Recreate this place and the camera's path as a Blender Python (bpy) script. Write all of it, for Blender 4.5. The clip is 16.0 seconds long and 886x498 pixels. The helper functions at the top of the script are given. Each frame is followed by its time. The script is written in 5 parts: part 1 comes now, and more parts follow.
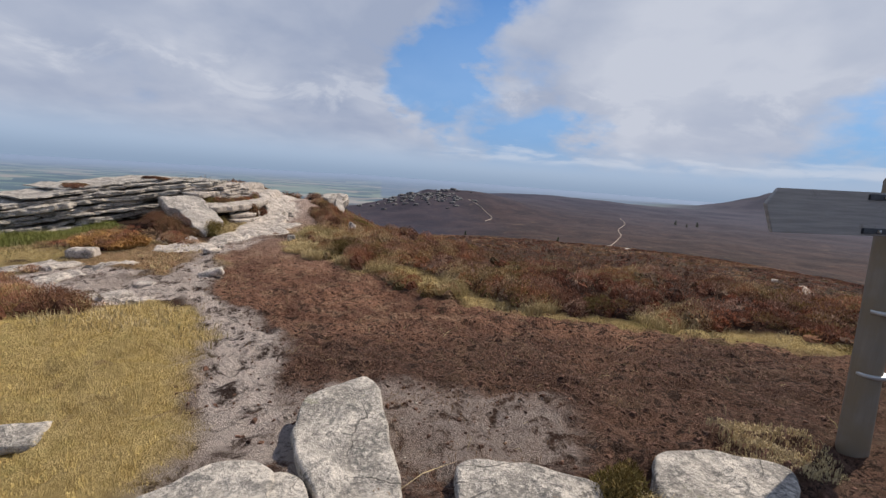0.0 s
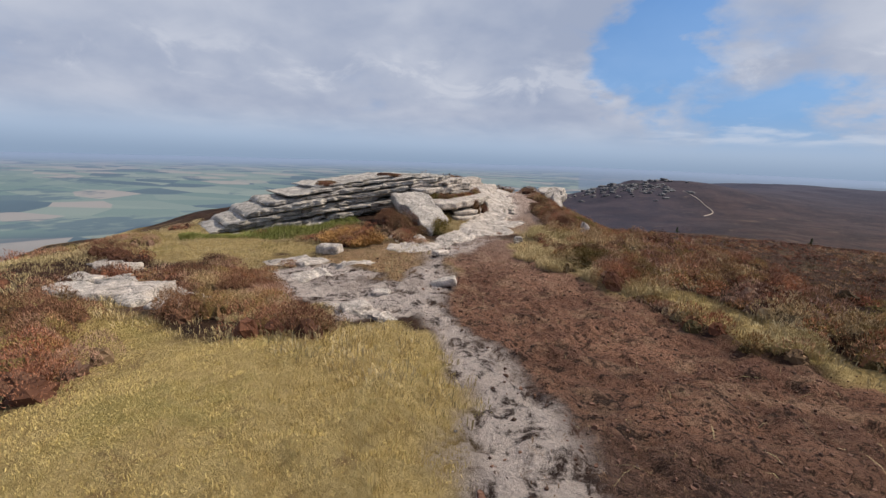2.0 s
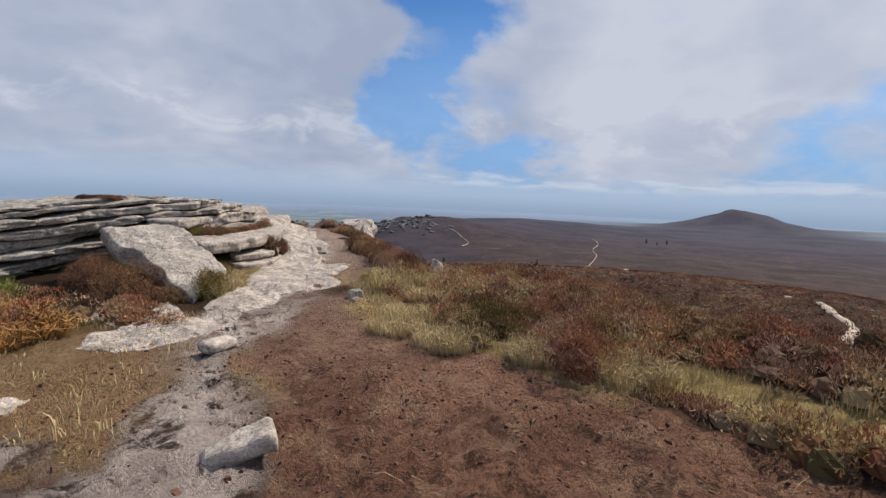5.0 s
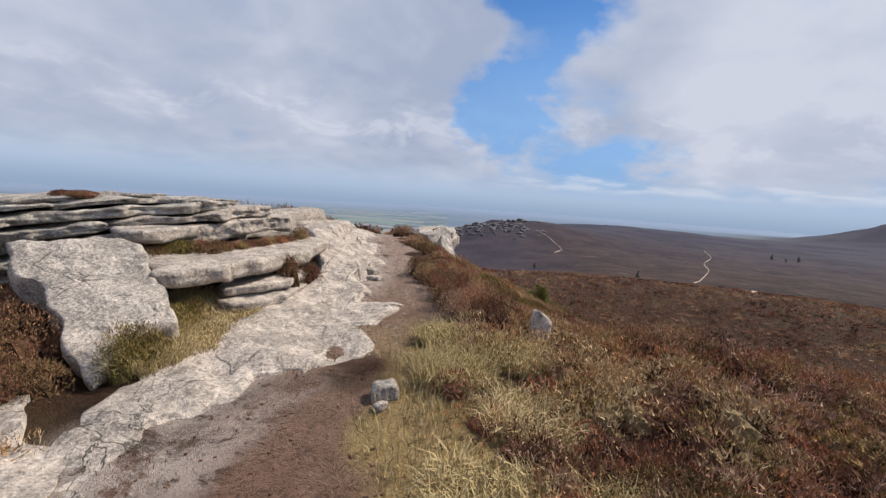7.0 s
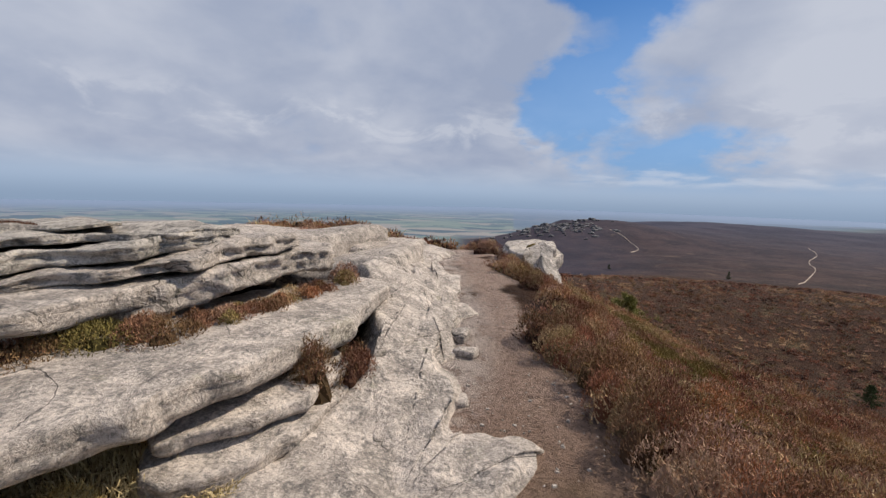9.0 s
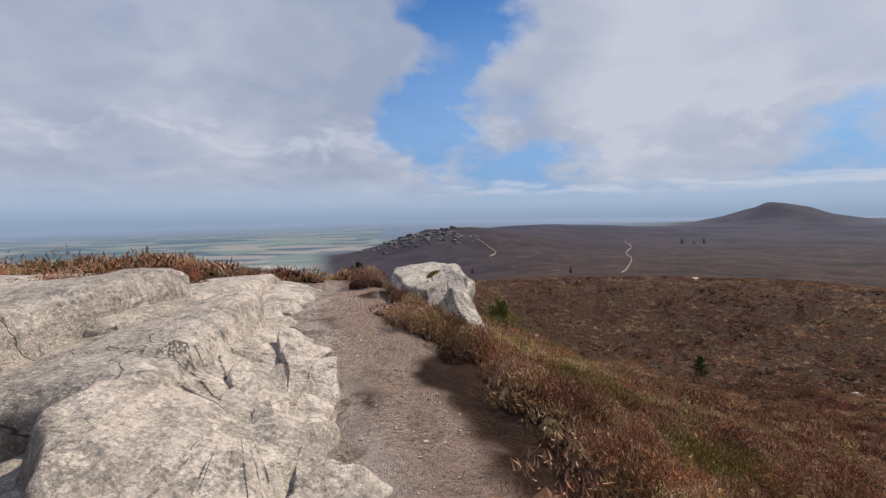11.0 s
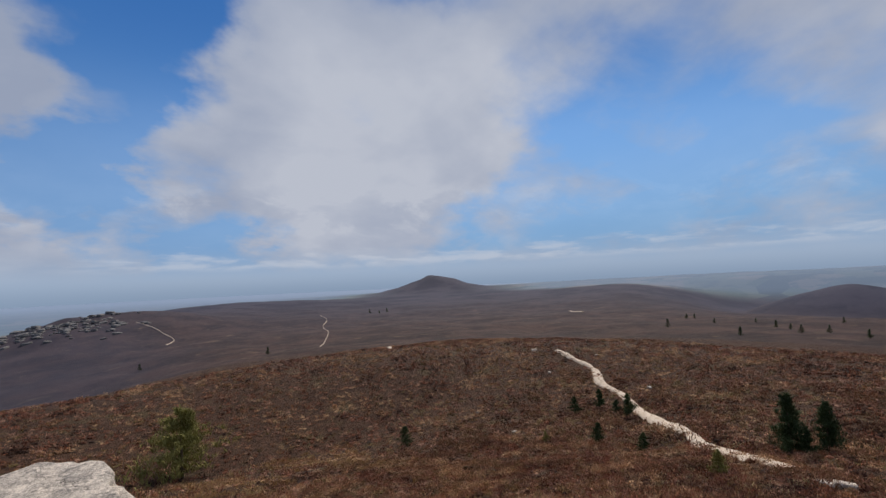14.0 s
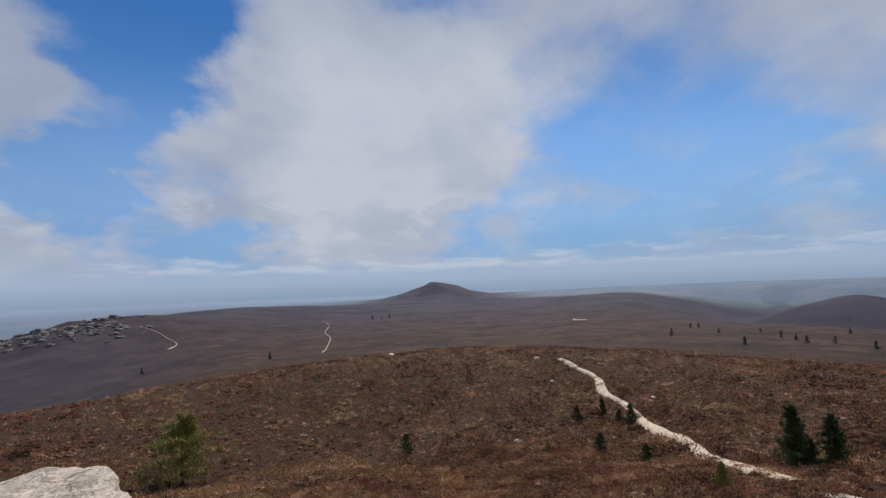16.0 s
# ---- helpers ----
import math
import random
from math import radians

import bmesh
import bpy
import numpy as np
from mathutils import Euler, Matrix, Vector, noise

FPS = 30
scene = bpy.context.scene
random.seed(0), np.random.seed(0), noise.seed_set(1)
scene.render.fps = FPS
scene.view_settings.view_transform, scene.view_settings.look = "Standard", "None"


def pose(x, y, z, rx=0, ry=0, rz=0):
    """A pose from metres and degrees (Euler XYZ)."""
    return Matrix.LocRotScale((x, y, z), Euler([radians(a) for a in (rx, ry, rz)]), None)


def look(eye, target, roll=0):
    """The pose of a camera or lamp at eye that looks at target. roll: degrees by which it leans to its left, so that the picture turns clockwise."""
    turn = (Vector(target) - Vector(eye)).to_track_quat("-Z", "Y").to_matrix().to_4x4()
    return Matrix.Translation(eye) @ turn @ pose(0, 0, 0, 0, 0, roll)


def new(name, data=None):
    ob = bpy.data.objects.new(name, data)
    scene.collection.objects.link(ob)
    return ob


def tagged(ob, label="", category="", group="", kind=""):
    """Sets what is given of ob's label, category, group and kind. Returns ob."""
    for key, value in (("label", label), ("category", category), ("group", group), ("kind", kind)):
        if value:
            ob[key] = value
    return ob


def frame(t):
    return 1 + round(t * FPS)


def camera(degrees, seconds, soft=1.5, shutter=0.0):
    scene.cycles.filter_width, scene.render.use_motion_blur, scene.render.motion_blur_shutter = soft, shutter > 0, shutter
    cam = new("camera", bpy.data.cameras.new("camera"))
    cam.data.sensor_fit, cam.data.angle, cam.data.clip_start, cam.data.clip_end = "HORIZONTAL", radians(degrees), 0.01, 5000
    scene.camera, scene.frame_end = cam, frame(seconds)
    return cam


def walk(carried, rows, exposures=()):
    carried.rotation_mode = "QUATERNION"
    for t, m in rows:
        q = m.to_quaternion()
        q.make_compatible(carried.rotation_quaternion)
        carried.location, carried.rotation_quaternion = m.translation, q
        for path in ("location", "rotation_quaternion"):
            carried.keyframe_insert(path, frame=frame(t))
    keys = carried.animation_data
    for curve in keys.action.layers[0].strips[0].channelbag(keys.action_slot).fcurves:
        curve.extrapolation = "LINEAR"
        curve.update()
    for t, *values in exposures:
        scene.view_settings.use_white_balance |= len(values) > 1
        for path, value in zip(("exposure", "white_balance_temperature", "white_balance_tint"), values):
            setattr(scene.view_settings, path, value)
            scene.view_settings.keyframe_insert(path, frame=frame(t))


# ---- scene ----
cam = camera(91.9, 16.0, soft=1.4)
# seconds, x, y, z, yaw, pitch, roll
PATH = [
    (0.0, -0.000, -0.000, 1.600, 0.00, -9.82, -2.72),
    (0.5, -0.152, 0.521, 1.485, -4.14, -10.22, -1.46),
    (1.0, -0.487, 0.882, 1.519, 4.06, -11.18, -4.55),
    (1.5, -0.907, 1.209, 1.637, 12.61, -11.21, -3.18),
    (2.0, -1.335, 1.636, 1.549, 25.44, -11.67, -0.82),
    (2.5, -1.765, 1.922, 1.404, 25.37, -11.95, -0.38),
    (3.0, -2.241, 2.528, 1.290, 25.15, -10.84, -0.85),
    (3.5, -2.557, 3.148, 1.250, 16.24, -10.44, -1.98),
    (4.0, -2.834, 3.678, 1.233, 9.34, -11.33, -2.49),
    (4.5, -3.053, 4.321, 1.219, 4.72, -9.27, -1.57),
    (4.7, -3.116, 4.632, 1.107, -3.70, -6.05, -0.98),
    (6.8, -3.001, 8.050, 1.182, 1.98, -9.05, -2.34),
    (7.0, -3.126, 8.304, 1.185, 8.56, -6.19, -2.45),
    (7.5, -3.343, 8.952, 1.192, 13.25, -5.32, -2.13),
    (8.0, -3.655, 9.586, 1.235, 18.76, -4.66, -0.68),
    (8.5, -3.959, 10.336, 1.238, 17.57, -6.89, -1.81),
    (9.0, -4.227, 11.056, 1.307, 17.28, -6.07, -0.36),
    (9.5, -4.490, 11.826, 1.287, 8.29, -4.31, -0.56),
    (9.7, -4.607, 12.093, 1.272, 8.01, -4.23, -0.56),
    (11.8, -5.053, 15.367, 1.482, -10.36, -6.02, 1.38),
    (12.0, -5.012, 15.758, 1.563, -12.89, -6.39, 0.14),
    (12.5, -4.917, 16.301, 1.827, -21.12, -1.29, -1.73),
    (13.0, -4.835, 16.537, 1.815, -32.96, 3.33, 0.99),
    (13.5, -4.827, 16.736, 1.803, -38.75, 2.75, 2.05),
    (14.0, -4.819, 16.805, 1.801, -39.72, 3.15, 3.81),
    (14.5, -4.839, 16.776, 1.821, -40.76, 3.34, 3.96),
    (15.0, -4.841, 16.782, 1.825, -40.39, 3.66, 3.88),
    (15.5, -4.848, 16.771, 1.829, -39.96, 3.91, 3.66),
    (16.0, -4.849, 16.761, 1.834, -39.34, 4.07, 3.28),
]
walk(cam, [(t, pose(x, y, z, 90 + p, r, w)) for t, x, y, z, w, p, r in PATH],
     [(0.0, 0.0), (4.5, 0.02), (7.0, 0.14), (8.0, -0.02), (9.5, -0.05), (12.0, 0.0), (12.5, -0.06), (13.0, -0.22), (14.0, -0.2), (16.0, -0.12)])

# ---- sky, sun ----
SUN_AZ, SUN_EL = 54.0, 47.0          # degrees clockwise from +y, degrees up


def toward(az, el):
    a, e = radians(az), radians(el)
    return Vector((math.sin(a) * math.cos(e), math.cos(a) * math.cos(e), math.sin(e)))


class Nodes:
    """Short hand for building node trees."""

    def __init__(self, tree):
        self.tree = tree

    def add(self, kind, ins=None, **props):
        n = self.tree.nodes.new(kind)
        for k, v in props.items():
            setattr(n, k, v)
        for k, v in (ins or {}).items():
            self.put(n.inputs[k], v)
        return n

    def put(self, socket, v):
        if isinstance(v, bpy.types.NodeSocket):
            self.tree.links.new(v, socket)
        else:
            socket.default_value = v

    def math(self, op, a, b=0.0, c=0.0, clamp=False):
        n = self.add("ShaderNodeMath", operation=op, use_clamp=clamp)
        for s, v in zip(n.inputs, (a, b, c)):
            self.put(s, v)
        return n.outputs[0]

    def mix(self, f, a, b, blend="MIX"):
        n = self.add("ShaderNodeMix", data_type="RGBA", blend_type=blend)
        for k, v in ((0, f), (6, a), (7, b)):
            self.put(n.inputs[k], (*v, 1) if isinstance(v, tuple) and len(v) == 3 else v)
        return n.outputs[2]

    def step(self, v, lo, hi, a=0.0, b=1.0):
        n = self.add("ShaderNodeMapRange", interpolation_type="SMOOTHSTEP")
        for s, x in zip(n.inputs, (v, lo, hi, a, b)):
            self.put(s, x)
        return n.outputs[0]

    def noise(self, vec, scale, detail=4.0, rough=0.55, warp=0.0):
        n = self.add("ShaderNodeTexNoise", {"Vector": vec, "Scale": scale, "Detail": detail, "Roughness": rough, "Distortion": warp})
        return n.outputs[0]


world = bpy.data.worlds.new("sky")
scene.world = world
world.use_nodes = True
wt = world.node_tree
wt.nodes.clear()
W = Nodes(wt)
way = W.add("ShaderNodeTexCoord").outputs["Generated"]
xyz = W.add("ShaderNodeSeparateXYZ", {0: way})
up = W.math("MULTIPLY_ADD", xyz.outputs[0], 0.028, xyz.outputs[2])          # the far level dips a little to the east
sky = W.add("ShaderNodeTexSky", sky_type="NISHITA", sun_disc=False, sun_elevation=radians(SUN_EL), sun_rotation=radians(SUN_AZ),
            altitude=500.0, air_density=1.0, dust_density=0.6, ozone_density=1.5)
flat = W.math("ADD", W.math("MAXIMUM", up, 0.0), 0.38)
plane = W.add("ShaderNodeCombineXYZ", {0: W.math("DIVIDE", xyz.outputs[0], flat), 1: W.math("DIVIDE", xyz.outputs[1], flat), 2: 0.0}).outputs[0]


stir = W.add("ShaderNodeTexNoise", {"Vector": plane, "Scale": 4.0, "Detail": 5.0, "Roughness": 0.55}).outputs[1]
# way + (stir - 0.5) * k, brought back to unit length, so that cloud edges come out ragged
torn = W.add("ShaderNodeVectorMath", {0: W.add("ShaderNodeVectorMath", {0: stir, 1: (0.5, 0.5, 0.5)}, operation="SUBTRACT").outputs[0], 1: (0.30, 0.30, 0.22), 2: way}, operation="MULTIPLY_ADD").outputs[0]
torn = W.add("ShaderNodeVectorMath", {0: torn}, operation="NORMALIZE").outputs[0]


def blob(az, el, r0, r1):
    """1 near a direction, 0 past r1 degrees from it."""
    dot = W.add("ShaderNodeVectorMath", {0: torn, 1: toward(az, el)}, operation="DOT_PRODUCT").outputs["Value"]
    return W.step(dot, math.cos(radians(r1)), math.cos(radians(r0)))


cover = W.math("MULTIPLY_ADD", W.noise(plane, 1.6, 6, 0.55, 0.3), 1.15, -0.06)
fine = W.noise(plane, 5.0, 6, 0.55, 0.3)
cover = W.math("ADD", cover, W.math("MULTIPLY_ADD", fine, 0.50, -0.25))
for az, el, r0, r1, k in ((-75, 22, 10, 42, 0.34), (31, 19, 8, 21, 0.55), (44, 24, 3, 14, 0.24), (16, 14, 4, 12, 0.36), (-35, 20, 20, 42, 0.42), (-12, 24, 4, 12, 0.16),
                          (-5, 3, 3, 12, 0.22), (180, 40, 30, 90, 0.25), (95, 16, 4, 16, 0.22), (75, 34, 6, 22, 0.24), (20, 33, 4, 14, 0.14), (58, 36, 4, 16, 0.16),
                          (-2.0, 11.5, 0.5, 8.0, -0.52), (3.5, 31, 1, 11, -0.55), (3.0, 20, 0.5, 7, -0.26), (-9, 31, 1, 8, -0.22), (66, 14, 4, 16, -0.10), (12, 4, 1, 7, -0.20), (70, 24, 3, 10, -0.12), (105, 22, 2, 14, -0.1)):
    cover = W.math("MULTIPLY_ADD", blob(az, el, r0, r1), k, cover)
mask = W.step(cover, 0.22, 0.92)
mask = W.math("MAXIMUM", mask, W.step(up, 0.20, 0.45, 0.22, 0.0))      # a thin veil low down
low = W.step(up, 0.012, 0.095)                        # clouds thin into haze near the horizon
tone = W.step(W.math("ADD", W.noise(plane, 2.2, 5, 0.5, 0.2), W.math("MULTIPLY", fine, 0.18)), 0.34, 0.92)
tone = W.math("ADD", tone, W.math("MULTIPLY", blob(34, 18, 4, 24), 0.45), clamp=True)
tone = W.math("ADD", tone, W.math("MULTIPLY", W.math("MULTIPLY", W.step(up, 0.09, 0.15), W.step(up, 0.16, 0.24, 1, 0)), W.step(W.noise(plane, 3.4, 6, 0.6, 0.5), 0.48, 0.66, 0, 0.75)), clamp=True)
tone = W.math("SUBTRACT", tone, W.math("MULTIPLY", blob(-14, 23, 4, 20), 0.35), clamp=True)
cloud = W.mix(tone, (0.345, 0.40, 0.535), (0.56, 0.595, 0.69))
haze = W.mix(W.step(up, -0.02, 0.035), (0.27, 0.36, 0.50), (0.385, 0.485, 0.64))
blue = W.mix(1.0, sky.outputs[0], (0.050, 0.086, 0.118), "MULTIPLY")
blue = W.mix(W.step(up, 0.02, 0.34, 0.85, 0.15), blue, (0.155, 0.335, 0.665))
blue = W.mix(W.step(up, 0.26, 0.56, 0.0, 0.75), blue, (0.030, 0.145, 0.46))
body = W.mix(mask, blue, cloud)
# a row of small far clouds low over the horizon, and thin streaks above it
turn = W.math("ARCTAN2", xyz.outputs[0], xyz.outputs[1])
rowed = W.add("ShaderNodeCombineXYZ", {0: W.math("MULTIPLY", turn, 9.0), 1: W.math("MULTIPLY", up, 46.0), 2: 0.0}).outputs[0]
puff = W.step(W.math("ADD", W.noise(rowed, 1.0, 5, 0.55, 0.3), W.step(up, 0.045, 0.085, 0.05, -0.12)), 0.42, 0.66)
puff = W.math("MULTIPLY", puff, W.math("MULTIPLY", W.step(up, 0.034, 0.050), W.step(up, 0.07, 0.115, 1, 0)))
puff = W.math("MULTIPLY", puff, W.step(turn, -0.06, 0.06, 0.1, 0.55))
body = W.mix(low, haze, body)
body = W.mix(puff, body, (0.63, 0.67, 0.76))
wt.links.new(W.add("ShaderNodeBackground", {"Color": body, "Strength": 1.0}).outputs[0], W.add("ShaderNodeOutputWorld").inputs[0])

sun_data = bpy.data.lights.new("sun", "SUN")
sun_data.energy, sun_data.angle, sun_data.color = 4.8, radians(0.5), (1.0, 0.885, 0.735)
sun = new("sun", sun_data)
sun.matrix_world = look(toward(SUN_AZ, SUN_EL) * 50, (0, 0, 0))


# ---- noise in numpy ----
def hashed(ix, iy, seed):
    h = (ix.astype(np.int64) * 374761393 + iy.astype(np.int64) * 668265263 + seed * 974634777) & 0xFFFFFFFF
    h = ((h ^ (h >> 13)) * 1274126177) & 0xFFFFFFFF
    return ((h ^ (h >> 16)) & 0xFFFF) / 65535.0


def vnoise(x, y, seed=0):
    ix, iy = np.floor(x), np.floor(y)
    u, v = x - ix, y - iy
    u, v = u * u * (3 - 2 * u), v * v * (3 - 2 * v)
    a, b = hashed(ix, iy, seed), hashed(ix + 1, iy, seed)
    c, d = hashed(ix, iy + 1, seed), hashed(ix + 1, iy + 1, seed)
    return (a + (b - a) * u) * (1 - v) + (c + (d - c) * u) * v - 0.5


def fbm(x, y, size, octaves=4, seed=0):
    out, amp = 0.0, 1.0
    for k in range(octaves):
        out = out + amp * vnoise(x / size + 17.3 * k, y / size - 9.1 * k, seed + k)
        size, amp = size * 0.5, amp * 0.5
    return out


def ss(v, lo, hi):
    t = np.clip((v - lo) / (hi - lo), 0, 1)
    return t * t * (3 - 2 * t)


def smooth_interp(v, xs, ys):
    """Interpolation with rounded knees."""
    w = 0.06 * (xs[-1] - xs[0]) / len(xs)
    return sum(np.interp(v + k * w, xs, ys) for k in (-2, -1, 0, 1, 2)) / 5


# ---- the lie of the land ----
RIDGE_END = (-5.5, 22.0)


def path_left(y):
    return np.interp(y, [-6, 0, 2.6, 3.1, 4.3, 5.4, 6.3, 7.2, 8.5, 10, 11.5, 14.3, 15.3, 16.2, 17.3, 18.1, 19.3, 21.6, 24, 29.4, 43],
                     [-1.2, -1.2, -1.4, -1.9, -2.2, -2.9, -3.9, -4.7, -5.0, -5.4, -5.2, -5.15, -5.35, -5.6, -6.05, -6.3, -6.85, -7.1, -8.3, -13.3, -22])


def path_right(y):
    return np.interp(y, [-6, 3, 4.2, 4.8, 5.5, 6.0, 6.9, 8.3, 10, 11.5, 14.3, 15.1, 16.2, 17.2, 18.4, 19.4, 21.6, 24, 29.4, 43],
                     [7, 7, 5.6, 4.7, 3.5, 1.9, 0.05, -1.3, -3.2, -4.0, -4.4, -4.55, -4.75, -5.0, -5.43, -5.7, -6.3, -7.4, -12.4, -21])


def along(y):
    return smooth_interp(y, np.array([-40, -6, 0, 3, 4.5, 5.8, 8, 11, 13.5, 15, 17, 19.5, 22.4, 29.4, 43, 60.0]),
                         np.array([-9, 0.1, 0, -0.1, -0.2, -0.40, -0.38, -0.28, -0.15, -0.06, 0.06, 0.10, 0.04, -0.8, -3.0, -7]))


def near_ground(x, y):
    """The ridge that is walked: level along the path, falling off to both sides."""
    r = np.maximum(x - path_right(y), 0)
    l = np.maximum(path_left(y) - x, 0)
    z = along(y)
    brow = np.interp(r, [0, 1.0, 3, 5, 8, 20, 36, 60, 100], [0, 0.0, 0.06, 0.5, 1.7, 6.0, 9.3, 10.6, 13])
    steep = np.interp(r, [0, 0.4, 1.3, 3, 8, 20, 36, 60, 100], [0, 0.1, 0.65, 1.4, 3.4, 7.0, 9.6, 10.6, 13])
    bank = np.interp(r, [0, 1.0, 3, 6, 9, 20, 36, 60, 100], [0, -0.05, -0.22, -0.18, 0.9, 5.6, 9.3, 10.6, 13])
    k = ss(y, 8, 11)
    brow = bank * (1 - k) + brow * k
    k = ss(y, 12.8, 15.8)
    z = z - brow * (1 - k) - steep * k
    drop = np.interp(l, [0, 4, 8, 11, 16, 30, 60, 100], [0, 0.0, 0.05, 0.5, 2.0, 8.5, 22, 40])
    far_side = np.interp(l, [0, 1, 3, 8, 11, 16, 30, 60, 100], [0, -0.12, -0.35, -0.35, 0.1, 2.2, 9, 22, 40])
    k = ss(y, 9, 12.5)
    z = z - drop * (1 - k) - far_side * k
    z = z + 0.18 * np.exp(-((x + 3.7) / 1.6) ** 2 - ((y - 3.6) / 1.5) ** 2) * ss(l, 0, 0.9)
    return z


def crest_drop(az):
    """Degrees by which the skyline of the moor lies below the eye."""
    return smooth_interp(az, np.array([-180, -60, -15, -11.5, -8, 2, 7, 14, 21, 27, 33, 47, 55, 63, 68, 74, 95, 180.0]),
                         np.array([4.0, 4.0, 8.0, 5.2, 4.0, 2.9, 2.15, 2.05, 2.4, 2.85, 3.1, 3.3, 3.3, 2.95, 4.1, 5.8, 7, 6]))


def far_ground(x, y):
    dx, dy = x - RIDGE_END[0], y - RIDGE_END[1]
    r = np.hypot(dx, dy) + 1e-6
    az = np.degrees(np.arctan2(dx, dy))
    crest = np.maximum(1.5 - 1100 * np.tan(np.radians(crest_drop(az))), -69.0 - 60 * ss(az, 60, 75))
    valley = ss(az, 14, -4)                              # the dark valley before the tor
    mid = 1.5 - np.interp(r, [30, 45, 60, 80, 100, 130, 200, 320, 600, 1100], [9, 10.2, 11.2, 13.6, 16.5, 22, 35, 47.5, 60, 64])
    deep = 1.5 - np.interp(r, [30, 45, 60, 80, 130, 220, 320, 600, 1100], [8, 9.4, 11.2, 15.5, 30, 50, 57, 60, 62])
    mid = mid * (1 - valley) + deep * valley
    k = ss(r, 380, 1100)
    z = mid * (1 - k) + crest * k
    plain = -66.0 - 0.028 * dx * ss(r, 1800, 2600)
    k = ss(r, 1150, 1500)
    z = z * (1 - k) + plain * k
    left = ss(az, -10.5, -17.0) * ss(az, -178, -150) + ss(az, 100, 130)
    z = z * (1 - left) + (np.interp(r, [30, 60, 140, 300, 700, 4800], [-11, -22, -42, -60, -68, -64]) - 0.018 * dx * ss(r, 300, 1500)) * left
    # the rocky tor and its shoulder
    tx, ty = RIDGE_END[0] + 700 * math.sin(radians(-1.2)), RIDGE_END[1] + 700 * math.cos(radians(-1.2))
    ex, ey = x - tx, y - ty
    cr = fbm(x, y, 26, 4, 5) * 10
    z = z + 35 * np.exp(-(np.abs(ex - 10) / (112 + 38 * (ex > 10))) ** 2.2 - (ey / 150) ** 2) + cr * np.exp(-(ex / 55) ** 2 - (ey / 60) ** 2)
    # the pointed hill
    px, py = RIDGE_END[0] + 1500 * math.sin(radians(38.5)), RIDGE_END[1] + 1500 * math.cos(radians(38.5))
    d = np.hypot(x - px, (y - py))
    side = (x - px) * math.cos(radians(38.5)) - (y - py) * math.sin(radians(38.5))
    z = z + np.interp(d, [0, 22, 60, 120, 200, 280, 400], [62, 58, 44, 26, 10, 3, 0]) + 6 * np.exp(-((side - 70) / 30) ** 2 - ((d - 75) / 60) ** 2)
    z = z + fbm(x, y, 40, 3, 8) * 8 * np.exp(-(d / 60) ** 2)
    # blue hills far off
    hx, hy = RIDGE_END[0] + 800 * math.sin(radians(83.5)), RIDGE_END[1] + 800 * math.cos(radians(83.5))
    q = np.hypot(x - hx, y - hy)
    z = np.maximum(z, -50 - 34 * (q / 110) ** 1.4)
    return z + fbm(x, y, 60, 3, 3) * np.clip(r / 300, 0, 1) * 3.0 * (1 - left)


def ground_z(x, y):
    x, y = np.asarray(x, float), np.asarray(y, float)
    r = np.hypot(x - RIDGE_END[0], y - RIDGE_END[1])
    k = ss(r, 34, 75)
    z = near_ground(x, y) * (1 - k) + far_ground(x, y) * k
    rough = ss(x - path_right(y), 0.2, 2.0) + ss(path_left(y) - x, 1.0, 3.0)
    z = z + fbm(x, y, 2.6, 3, 21) * 0.22 * rough * ss(r, 400, 60)
    peat = 1 - np.clip(rough, 0, 1)
    z = z + (fbm(x, y, 0.55, 3, 31) * 0.055 - 0.05 * np.abs(fbm(x, y, 0.30, 2, 37)) * ss(y, 13, 8)) * peat
    z = z + (fbm(x, y, 0.20, 3, 39) * 0.10 - 0.07 * np.abs(fbm(x, y, 0.40, 3, 43))) * ss(y, 12, 7) * peat
    return z


def zat(x, y):
    return float(ground_z(np.array([x]), np.array([y]))[0])


